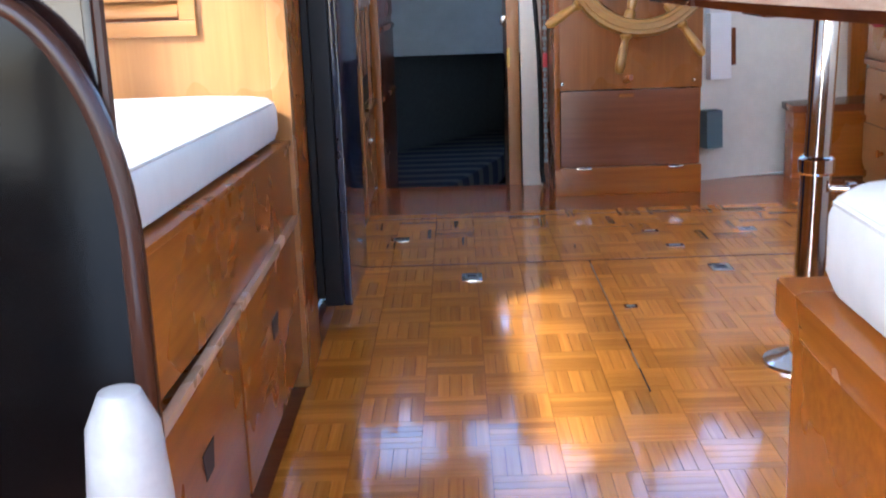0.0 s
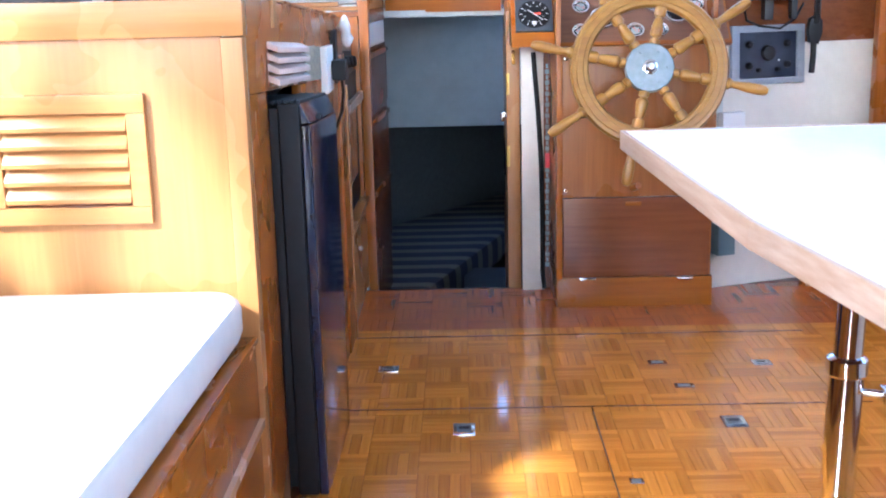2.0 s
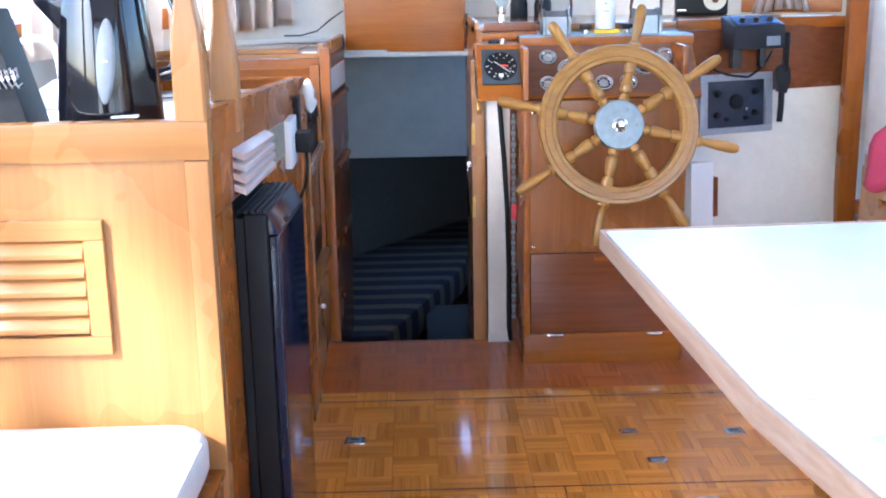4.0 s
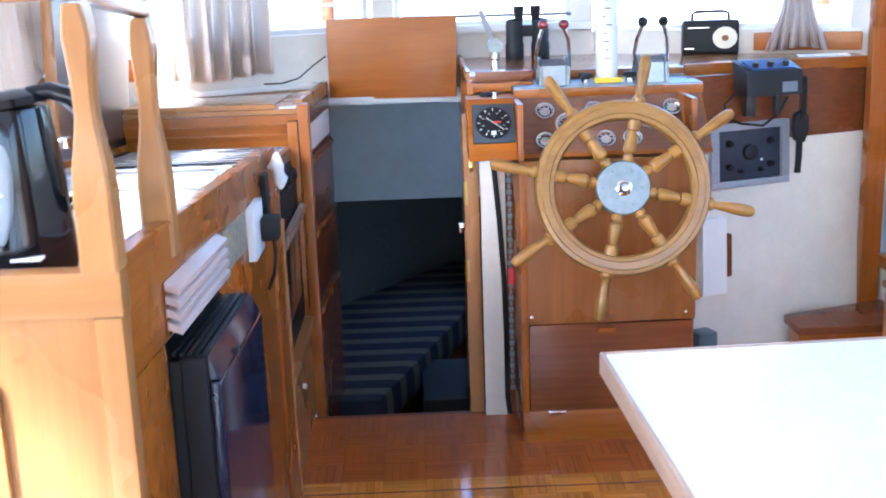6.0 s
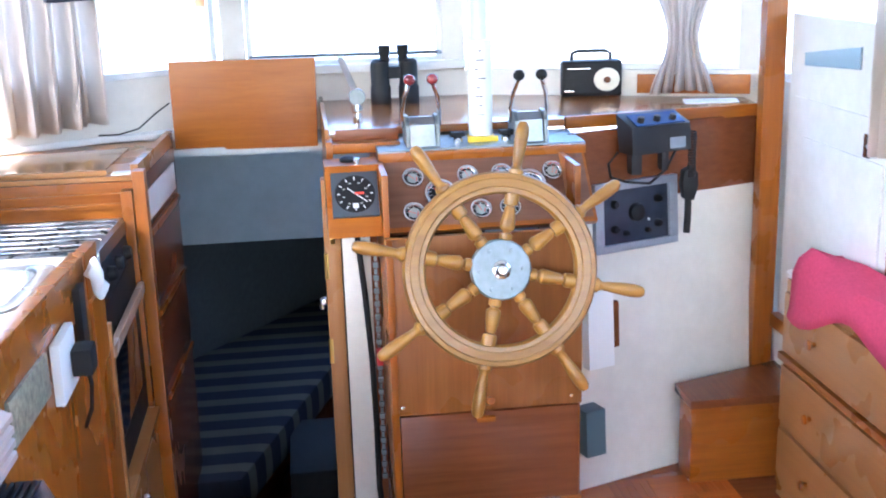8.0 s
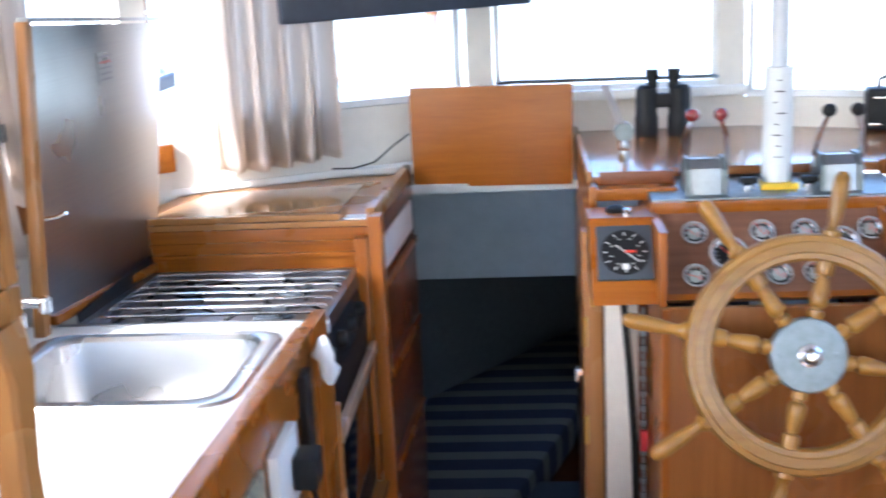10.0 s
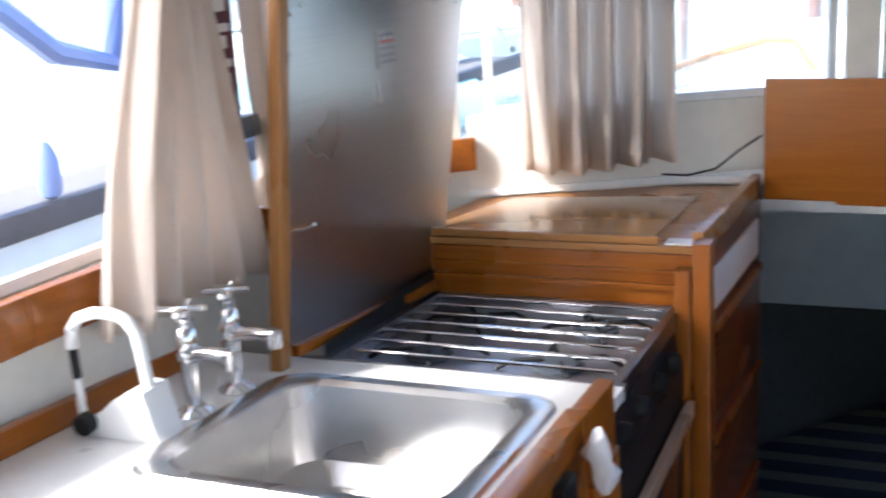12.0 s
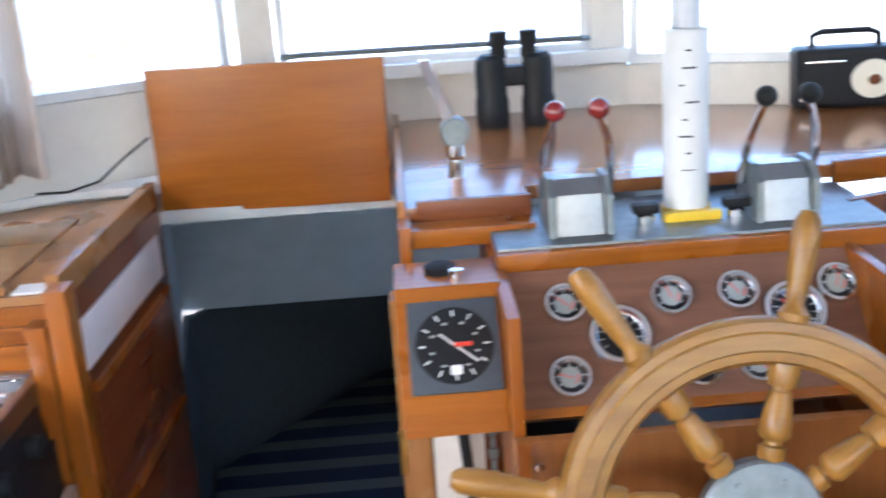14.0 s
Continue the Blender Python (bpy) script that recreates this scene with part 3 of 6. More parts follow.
sc_ = single("starboard_settee_cushion", pad(0.345, 1.58, 0.45, 1.222, 0.516, 0.604, 0.06), vinyl, "thick cream vinyl cushion on the teak settee", "cushion")
part("piping", Mesh().tube([(0.349, 0.51 + 0.0505 * k, 0.592) for k in range(14)], 0.003, 6), vinyl, sc_)

# ---- table ----
table = thing("saloon_table", (0.72, 2.46, 0), "white-topped saloon table with worn wooden edging on a chrome pedestal", "table")
TOP = [(0.403, 2.776), (1.03, 2.806), (1.06, 1.2), (0.57, 1.2), (0.488, 1.61), (0.44, 1.95)]
INNER = [(0.411, 2.767), (1.022, 2.797), (1.052, 1.208), (0.577, 1.208), (0.496, 1.612), (0.448, 1.951)]
part("tabletop", Mesh().prism(INNER, "z", 0.722, 0.746, 0.001), laminate, table, "white laminate top")
EDGE = wood("worn_table_edge", (0.50, 0.36, 0.25), (0.36, 0.21, 0.12), "y", 0.5, 0.1)
for i in range(6):
    (x0, y0), (x1, y1) = TOP[i], TOP[(i + 1) % 6]
    part("edging", Mesh().hexa(wallpts((x1, y1), (x0, y0), 0.712, 0.7475, 0.008), 0.002), EDGE, table, "worn pale wooden edging")
part("under_frame", Mesh().prism([(0.47, 2.70), (0.98, 2.72), (1.0, 1.3), (0.62, 1.3), (0.51, 1.9)], "z", 0.69, 0.7215, 0.002), dark_y, table)
part("bracket", Mesh().box(0.62, 0.84, 2.38, 2.55, 0.665, 0.689, 0.004), dark_x, table)
part("leg", Mesh().cyl((0.742, 2.445, 0.38), (0.754, 2.457, 0.666), 0.024, n=24), chrome, table)
lo = part("lower_leg", Mesh().cyl((0.73, 2.43, 0.01), (0.743, 2.446, 0.40), 0.029, n=24), chrome, table)
part("collar", Mesh().lathe([(0.030, 0.37), (0.034, 0.375), (0.034, 0.40), (0.026, 0.405)], (0.742, 2.445, 0), n=24), chrome, lo)
part("clamp_screw", Mesh().cyl((0.765, 2.43, 0.345), (0.80, 2.415, 0.345), 0.006).box(0.792, 0.806, 2.40, 2.43, 0.332, 0.358, 0.003), chrome, lo)
part("foot_flange", Mesh().lathe([(0.078, 0.0), (0.077, 0.007), (0.05, 0.012), (0.034, 0.020), (0.029, 0.024)], (0.73, 2.43, 0), n=32), chrome, table)

# ---- galley ----
gal = thing("galley_cabinet", (-0.6, 3.2, 0), "varnished teak galley cabinet with a louvred end panel", "cabinet")
part("end_panel", Mesh().box(-0.975, -0.262, 2.382, 2.40, 0, 0.956, 0.002), light_z, gal, "varnished end panel in the lit teak tone")
part("corner_post", Mesh().box(-0.262, -0.228, 2.378, 2.415, 0, 0.955, 0.004), light_z, gal)
part("moulding", Mesh().box(-0.975, -0.224, 2.374, 2.41, 0.956, 1.013, 0.006), light_x, gal)
part("corner_stile", Mesh().box(-0.25, -0.23, 2.416, 2.582, 0, 0.799, 0.002).shear_top(0.5), teak_z, gal)
part("mid_stile", Mesh().box(-0.25, -0.23, 3.0, 3.70, 0, 0.799, 0.002).shear_top(0.5), teak_z, gal)
part("top_rail", Mesh().box(-0.25, -0.23, 2.416, 3.70, 0.80, 0.955, 0.003).shear(), teak_y, gal)
part("front_rail_end", Mesh().box(-0.252, -0.228, 3.701, 3.832, 0.86, 0.958, 0.003).shear(), teak_y, gal)
part("rail_cap", Mesh().box(-0.254, -0.226, 2.416, 3.70, 0.9555, 0.962, 0.003).shear(), teak_y, gal)
part("back_board", Mesh().box(-0.975, -0.955, 2.40, 3.95, 0.0, 0.90, 0.001), teak_y, gal)
part("plinth", Mesh().box(-0.25, -0.232, 2.584, 2.998, 0.0, 0.05, 0.001), dark_y, gal)
lv = part("louvre_frame", Mesh().box(-0.644, -0.384, 2.368, 2.3815, 0.844, 0.874, 0.004).box(-0.644, -0.384, 2.368, 2.3815, 0.670, 0.698, 0.004)
          .box(-0.644, -0.614, 2.3685, 2.3815, 0.698, 0.844, 0.003).box(-0.414, -0.384, 2.3685, 2.3815, 0.698, 0.844, 0.003), light_x, gal)
# Thin dark sheet paints the shade between the slats on the uncut panel.
part("louvre_shadow_board", Mesh().box(-0.614, -0.414, 2.3795, 2.3815, 0.698, 0.844, 0), dark_x, lv, "dark sheet standing for the shade behind the slats")
for k in range(5):
    z = 0.704 + k * 0.0282
    part("slat", Mesh().hexa([(-0.613, 2.3665, z), (-0.415, 2.3665, z), (-0.415, 2.379, z + 0.015), (-0.613, 2.379, z + 0.015),
                              (-0.613, 2.3665, z + 0.008), (-0.415, 2.3665, z + 0.008), (-0.415, 2.379, z + 0.027), (-0.613, 2.379, z + 0.027)], 0.0015), light_x, lv)
# Slat colour is paled to carry the sky they reflect.
slat_wood = wood("sky_sheen_slat", (0.58, 0.45, 0.40), (0.48, 0.33, 0.27), "y", 0.4)
vent = part("vent_grille", Mesh().box(-0.231, -0.227, 2.60, 3.0, 0.806, 0.884, 0.001).shear(), dark_y, gal)
for k in range(4):
    z = 0.812 + 0.019 * k
    part("slat", Mesh().hexa([(-0.228, 2.595, z + 0.004), (-0.208, 2.595, z - 0.004), (-0.208, 3.0, z - 0.004), (-0.228, 3.0, z + 0.004),
                              (-0.228, 2.595, z + 0.016), (-0.208, 2.595, z + 0.006), (-0.208, 3.0, z + 0.006), (-0.228, 3.0, z + 0.016)], 0.002).shear(), slat_wood, vent)

SX0, SX1, SY0, SY1 = -0.738, -0.348, 3.505, 3.868
wt = Mesh()
RX, RY = [-0.955, SX0 - 0.015, SX1 + 0.015, -0.2505], [2.412, SY0 - 0.015, SY1 + 0.015, 3.975]
sheets = []
for z in (0.878, 0.898):
    vs = [[wt.bm.verts.new((x, y, z)) for y in RY] for x in RX]
    sheets.append(vs)
    for a in range(3):
        for b in range(3):
            if (a, b) != (1, 1):
                wt.bm.faces.new((vs[a][b], vs[a + 1][b], vs[a + 1][b + 1], vs[a][b + 1]))
lo_, hi_ = sheets
for loop in ([(0, 0), (1, 0), (2, 0), (3, 0), (3, 1), (3, 2), (3, 3), (2, 3), (1, 3), (0, 3), (0, 2), (0, 1)], [(1, 1), (2, 1), (2, 2), (1, 2)]):
    for (a, b), (c, d) in zip(loop, loop[1:] + loop[:1]):
        wt.bm.faces.new((lo_[a][b], lo_[c][d], hi_[c][d], hi_[a][b]))
worktop = thing("galley_worktop", (-0.6, 3.2, 0.89), "white laminate worktop around the steel sink", "worktop")
part("top", wt.shear(), laminate, worktop)
part("joint_strip", Mesh().box(-0.79, -0.2505, 3.976, 3.988, 0.872, 0.8995, 0.002).shear(), steel, worktop, "narrow steel joint beside the cooker")
structure("baseboard_galley", Mesh().box(-0.956, -0.938, 2.42, 3.92, 0.8985, 0.935, 0.003).shear(), teak_y, "varnished teak upstand at the back of the worktop", "trim")


def loft(m, rows, close=True):
    vs = [[m.bm.verts.new((x, y, z)) for x, y in pts] for pts, z in rows]
    for a, b in zip(vs, vs[1:]):
        for i in range(len(a)):
            j = (i + 1) % len(a)
            m.bm.faces.new((a[i], a[j], b[j], b[i]))
    if close:
        m.bm.faces.new(vs[-1])
    return m


cx, cy = (SX0 + SX1) / 2, (SY0 + SY1) / 2
hx, hy = (SX1 - SX0) / 2, (SY1 - SY0) / 2
sink = thing("kitchen_sink", (cx, cy, 0.75), "brushed stainless steel sink set into the worktop", "sink")
part("basin", loft(Mesh(), [(outline(cx, cy, hx + 0.034, hy + 0.03, 0.06), 0.8982), (outline(cx, cy, hx + 0.030, hy + 0.026, 0.057), 0.9035), (outline(cx, cy, hx + 0.004, hy + 0.003, 0.052), 0.9035),
                            (outline(cx, cy, hx - 0.006, hy - 0.006, 0.05), 0.896), (outline(cx, cy, hx - 0.02, hy - 0.02, 0.05), 0.78), (outline(cx, cy, hx - 0.05, hy - 0.05, 0.04), 0.752)]).shear(), sinksteel, sink)
part("drain", Mesh().lathe([(0.0, 0.757), (0.02, 0.757), (0.024, 0.760), (0.026, 0.754)], (cx, cy, -0.015)), chrome, sink)
part("overflow_plate", Mesh().box(SX1 - 0.024, SX1 - 0.014, cy + 0.06, cy + 0.12, 0.81, 0.85, 0.003), chrome, sink)


def pillar_tap(x, y, z):
    t = thing("pillar_tap", (x, y, z), "chrome pillar tap with a cross handle on the worktop", "tap", "taps at the sink")
    part("foot", Mesh().lathe([(0.028, 0), (0.028, 0.003), (0.021, 0.009), (0.012, 0.015)], (x, y, z), n=24), chrome, t)
    part("column", Mesh().lathe([(0.011, 0.012), (0.0105, 0.03), (0.0125, 0.06), (0.0145, 0.078), (0.0145, 0.092), (0.012, 0.096)], (x, y, z), n=20), chrome, t)
    part("bonnet", Mesh().lathe([(0.0165, 0.096), (0.0175, 0.100), (0.016, 0.112), (0.0135, 0.126), (0.010, 0.130), (0.010, 0.136), (0.012, 0.138), (0.012, 0.142), (0.006, 0.145), (0.006, 0.154), (0, 0.154)], (x, y, z), n=20), chrome, t)
    part("spout", Mesh().tube([(x, y, z + 0.084), (x + 0.02, y - 0.002, z + 0.092), (x + 0.045, y - 0.004, z + 0.095), (x + 0.072, y - 0.006, z + 0.093)], 0.0105, 12), chrome, t)
    part("nozzle", Mesh().lathe([(0.010, 0), (0.0125, 0.003), (0.0125, 0.026), (0.008, 0.030), (0, 0.031)], (x + 0.078, y - 0.006, z + 0.104), (0, 0, -1), 18), chrome, t)
    hd = part("cross_handle", Mesh().lathe([(0.009, 0.150), (0.010, 0.155), (0.008, 0.162), (0, 0.164)], (x, y, z), n=14), chrome, t)
    for a in (0.35, 0.35 + math.pi / 2):
        c, q = math.cos(a) * 0.034, math.sin(a) * 0.034
        part("handle_bar", Mesh().tube([(x - c, y - q, z + 0.157), (x - c * 0.8, y - q * 0.8, z + 0.157), (x + c * 0.8, y + q * 0.8, z + 0.157), (x + c, y + q, z + 0.157)], 0.0045, 8), chrome, hd)
    return t


t1 = pillar_tap(-0.800, 3.692, 0.887)
t2 = copy_thing(t1, Matrix.Translation(Vector((-0.800, 3.800, 0.881)) * U))

wf = thing("filter_tap", (-0.83, 3.60, 0.892), "white plastic water pump with a curved spout", "water pump")
part("body", Mesh().prism([(-0.895, 0.893), (-0.772, 0.893), (-0.782, 0.93), (-0.790, 0.965), (-0.812, 0.966), (-0.85, 0.945), (-0.885, 0.915)], "y", 3.572, 3.632, 0.010), whiteplastic, wf)
part("spout", Mesh().tube([(-0.800, 3.60, 0.962), (-0.802, 3.598, 1.01), (-0.806, 3.596, 1.040), (-0.818, 3.594, 1.058), (-0.838, 3.590, 1.066), (-0.862, 3.586, 1.067), (-0.884, 3.582, 1.060), (-0.897, 3.580, 1.044), (-0.900, 3.579, 1.018)], 0.0085, 12), whiteplastic, wf)
part("nozzle", Mesh().cyl((-0.899, 3.579, 1.02), (-0.897, 3.578, 0.975), 0.0062), black, wf)
part("lower_tube", Mesh().tube([(-0.897, 3.578, 0.974), (-0.896, 3.577, 0.94), (-0.894, 3.576, 0.91)], 0.006, 8), whiteplastic, wf)
part("knob", Mesh().cyl((-0.884, 3.555, 0.915), (-0.884, 3.575, 0.917), 0.015), rubber, wf)

# cooker
ck = thing("gas_cooker", (-0.5, 4.22, 0.3), "stainless steel gas cooker with pot rails and a dark oven", "cooker")
hob_steel = mat("hob_steel", (0.36, 0.36, 0.38), 0.3, 1.0, "noise", (0.30, 0.30, 0.32), (30, 30, 30), 0.05)
part("hob", Mesh().box(-0.75, -0.276, 3.99, 4.448, 0.862, 0.872, 0.002).shear(), hob_steel, ck)
part("hob_back", Mesh().box(-0.734, -0.276, 4.43, 4.45, 0.8725, 0.900, 0.002).shear(), hob_steel, ck)
part("hob_side", Mesh().box(-0.75, -0.735, 3.99, 4.45, 0.8725, 0.90, 0.002).shear(), hob_steel, ck)
part("hob_edge", Mesh().box(-0.275, -0.258, 3.99, 4.45, 0.855, 0.899, 0.003).shear(), steel, ck)
part("side_panel", Mesh().box(-0.752, -0.75, 3.99, 4.45, 0.3, 0.89, 0).box(-0.75, -0.27, 3.99, 3.992, 0.3, 0.86, 0), black, ck)
for k in range(7):
    y = 4.03 + k * 0.063
    part("pot_rail", Mesh().tube([(-0.73, y, 0.893), (-0.725, y, 0.901), (-0.28, y, 0.901), (-0.275, y, 0.893)], 0.003, 8).shear(), chrome, ck)
for bx, by in ((-0.62, 4.11), (-0.39, 4.11), (-0.62, 4.33), (-0.39, 4.33)):
    b = part("burner", Mesh().lathe([(0.042, 0.872), (0.042, 0.878), (0.034, 0.881), (0.034, 0.884), (0.0, 0.886)], (bx, by, 0), n=24).shear(), slateplastic, ck)
    for a in range(4):
        c, q = math.cos(a * math.pi / 2 + 0.4), math.sin(a * math.pi / 2 + 0.4)
        part("pan_support", Mesh().tube([(bx + 0.025 * c, by + 0.025 * q, 0.889), (bx + 0.075 * c, by + 0.075 * q, 0.889), (bx + 0.105 * c, by + 0.09 * q, 0.874)], 0.0042, 6).shear(), rubber, b)
part("control_panel", Mesh().hexa([(-0.266, 3.864, 0.775), (-0.245, 3.864, 0.775), (-0.245, 4.39, 0.775), (-0.266, 4.39, 0.775),
                                   (-0.272, 3.864, 0.868), (-0.258, 3.864, 0.868), (-0.258, 4.39, 0.868), (-0.272, 4.39, 0.868)], 0.002).shear(), black, ck)
for k in range(4):
    part("knob", Mesh().lathe([(0.019, 0), (0.018, 0.010), (0.014, 0.018), (0.0, 0.019)], (-0.251, 3.95 + k * 0.12, 0.806 - 0.007 * k), (1, 0, 0.15)), rubber, ck)
od = part("oven_door", Mesh().box(-0.262, -0.245, 3.864, 4.40, 0.33, 0.755, 0.004), black, ck, "black oven door")
part("door_glass", Mesh().box(-0.2455, -0.2425, 3.93, 4.33, 0.42, 0.64, 0.002), black_gloss, od)
part("door_handle", Mesh().box(-0.238, -0.222, 3.88, 4.39, 0.655, 0.685, 0.005), wood("worn_oven_rail", (0.45, 0.33, 0.25), (0.36, 0.22, 0.13), "y"), od, "worn wooden handle rail")
cf = thing("cooker_surround", (-0.24, 4.2, 0), "varnished teak frame and lower door around the cooker", "cabinet")
part("stile", Mesh().box(-0.251, -0.224, 3.703, 3.84, 0, 0.842, 0.003), teak_z, cf)
part("inner_stile", Mesh().box(-0.25, -0.219, 3.841, 3.862, 0, 0.75, 0.003), light_z, cf)
part("lower_door", Mesh().box(-0.25, -0.228, 3.864, 4.40, 0.02, 0.31, 0.004), light_z, cf)
part("cross_rail", Mesh().box(-0.252, -0.216, 3.863, 4.40, 0.312, 0.328, 0.003), light_y, cf)
part("catch", Mesh().ball((-0.222, 4.08, 0.22), 0.008, 8), whiteplastic, cf)

# fridge
fr = thing("fridge", (-0.3, 2.75, 0.03), "small glossy black fridge built into the galley", "fridge")
part("body", Mesh().box(-0.72, -0.231, 2.59, 2.985, 0.05, 0.78, 0.004).shear(), black, fr)
fd = part("door", Mesh().box(-0.215, -0.176, 2.585, 2.99, 0.045, 0.777, 0.006, 3).shear(), black, fr)
part("door_front", Mesh().box(-0.1755, -0.158, 2.585, 2.99, 0.045, 0.740, 0.006, 3).shear(), fridge_face, fd, "glossy black door front tinted navy for the reflected sky")
part("top_bezel", Mesh().prism([(-0.1755, 0.743), (-0.160, 0.743), (-0.1755, 0.777)], "y", 2.587, 2.988, 0.002).shear(), fridge_face, fd, "sloped glossy top edge")
part("release_tab", Mesh().box(-0.170, -0.156, 2.72, 2.735, 0.742, 0.752, 0.002).shear(), black, fd)
part("seal", Mesh().box(-0.2305, -0.2155, 2.592, 2.98, 0.06, 0.77, 0.002).shear(), rubber, fr)
tp = Mesh()
for k in range(5):
    tp.box(-0.226 + k * 0.011, -0.220 + k * 0.011, 2.592, 2.97, 0.7775, 0.783, 0.001)
part("top_grille", tp.shear(), black, fd)

# socket, plate, soap hook on the galley front
sk = thing("power_socket", (-0.23, 3.4, 0.83), "white surface-mounted power socket with a black plug", "socket")
part("backplate", Mesh().box(-0.229, -0.212, 3.33, 3.46, 0.775, 0.885, 0.004), whiteplastic, sk)
part("plug", Mesh().box(-0.2115, -0.175, 3.40, 3.455, 0.80, 0.85, 0.008), rubber, sk)
part("cable", Mesh().tube([(-0.19, 3.43, 0.802), (-0.188, 3.44, 0.77), (-0.195, 3.45, 0.72), (-0.212, 3.46, 0.68)], 0.004, 6), rubber, sk)
single("patterned_wall_plate", Mesh().box(-0.2295, -0.222, 3.04, 3.29, 0.82, 0.895, 0.003).shear(-0.058, 3.2), pattern, "patterned metal plate on the galley front", "plate")
hk = thing("tea_towel_hook", (-0.222, 3.6, 0.8), "black hook rail holding a crumpled white cloth", "hook")
part("hook_plate", Mesh().box(-0.2295, -0.215, 3.555, 3.605, 0.78, 0.915, 0.003), rubber, hk)
cl = Mesh().lathe([(0.006, 0.0), (0.022, 0.012), (0.03, 0.035), (0.024, 0.06), (0.028, 0.085), (0.016, 0.105), (0.008, 0.125), (0.0, 0.13)], (-0.203, 3.65, 0.945), (0.1, 0.05, -1), 22).move(Matrix.Translation((-0.203, 3.65, 0.945)) @ Matrix.Diagonal((0.6, 0.7, 0.66, 1)) @ Matrix.Translation((0.203, -3.65, -0.945)))
for v in cl.bm.verts:
    v.co += noise.noise_vector(v.co * 40) * 0.012
part("cloth", cl, sheet, hk)

# steel splashback with a wooden edge
sp = thing("steel_splashback", (-0.77, 4.2, 0.9), "brushed steel splashback panel with a teak edge strip", "splashback")
part("sheet", Mesh().hexa([(-0.785, 3.925, 0.905), (-0.752, 4.49, 0.858), (-0.758, 4.49, 0.858), (-0.793, 3.925, 0.905), (-0.785, 4.025, 1.447), (-0.752, 4.695, 1.412), (-0.758, 4.695, 1.412), (-0.793, 4.025, 1.447)], 0.001), steel, sp)
part("edge_strip", Mesh().hexa([(-0.80, 3.895, 0.872), (-0.778, 3.895, 0.872), (-0.778, 3.924, 0.872), (-0.80, 3.924, 0.872), (-0.80, 3.995, 1.455), (-0.778, 3.995, 1.455), (-0.778, 4.024, 1.455), (-0.80, 4.024, 1.455)], 0.003), light_z, sp)
part("top_cap", Mesh().hexa([(-0.797, 4.0, 1.455), (-0.776, 4.0, 1.455), (-0.748, 4.695, 1.418), (-0.762, 4.695, 1.418), (-0.797, 4.0, 1.463), (-0.776, 4.0, 1.463), (-0.748, 4.695, 1.425), (-0.762, 4.695, 1.425)], 0.002), offwhite, sp, "pale capping strip")
for k in range(9):
    a = 0.05 + 0.9 * k / 8
    part("rivet", Mesh().ball((-0.7845, 3.937 + 0.1 * a, 0.905 + 0.542 * a), (0.002, 0.0045, 0.0045), 8), steel, sp)
for k in range(7):
    a = 0.06 + 0.88 * k / 6
    part("rivet", Mesh().ball((-0.785 + 0.033 * a, 4.025 + 0.67 * a, 1.434 - 0.035 * a), (0.002, 0.0045, 0.0045), 8), steel, sp)
part("bottom_trim", Mesh().hexa([(-0.785, 3.94, 0.885), (-0.77, 3.94, 0.885), (-0.742, 4.45, 0.85), (-0.757, 4.45, 0.85), (-0.785, 3.94, 0.904), (-0.77, 3.94, 0.904), (-0.742, 4.45, 0.868), (-0.757, 4.45, 0.868)], 0.002), teak_y, sp)
nt = part("notice_plate", Mesh().hexa([(-0.767, 4.30, 1.305), (-0.763, 4.37, 1.305), (-0.766, 4.37, 1.305), (-0.77, 4.30, 1.305), (-0.767, 4.30, 1.372), (-0.763, 4.37, 1.372), (-0.766, 4.37, 1.372), (-0.77, 4.30, 1.372)]), steel, sp)
for k in range(5):
    part("text_bar", Mesh().hexa([(-0.7655, 4.308, 1.312 + 0.012 * k), (-0.762, 4.362, 1.312 + 0.012 * k), (-0.7635, 4.362, 1.312 + 0.012 * k), (-0.767, 4.308, 1.312 + 0.012 * k),
                                  (-0.7655, 4.308, 1.317 + 0.012 * k), (-0.762, 4.362, 1.317 + 0.012 * k), (-0.7635, 4.362, 1.317 + 0.012 * k), (-0.767, 4.308, 1.317 + 0.012 * k)]), noticered if k == 3 else noticegrey, nt)
part("hook", Mesh().tube([(-0.78, 3.96, 1.09), (-0.755, 3.965, 1.092), (-0.735, 3.965, 1.10)], 0.004, 6), chrome, sp)

# raised locker beyond the cooker
locker_top = wood("locker_lid_teak", (0.40, 0.20, 0.070), (0.35, 0.165, 0.052), "x", 0.20, 0.8, 0.0, 45)
lk = thing("raised_locker", (-0.5, 4.75, 0), "varnished teak raised locker with drawers and a fiddle rail", "locker")
part("fascia", Mesh().box(-0.80, -0.225, 4.456, 4.476, 0.84, 0.940, 0.002), teak_x, lk)
part("fascia_moulding", Mesh().box(-0.78, -0.232, 4.446, 4.4555, 0.872, 0.884, 0.003), teak_x, lk)
part("top", Mesh().prism([(-0.84, 4.452), (-0.222, 4.452), (-0.215, 5.0), (-0.40, 4.99), (-0.78, 4.80)], "z", 0.942, 0.956, 0.002), light_x, lk)
part("lid", Mesh().prism([(-0.79, 4.486), (-0.318, 4.486), (-0.298, 4.86), (-0.70, 4.80)], "z", 0.9565, 0.961, 0.0015), locker_top, lk, "smooth varnished lid board")
part("end_strip", Mesh().prism([(-0.310, 4.486), (-0.245, 4.486), (-0.222, 4.95), (-0.288, 4.95)], "z", 0.9565, 0.9595, 0.001), light_y, lk)
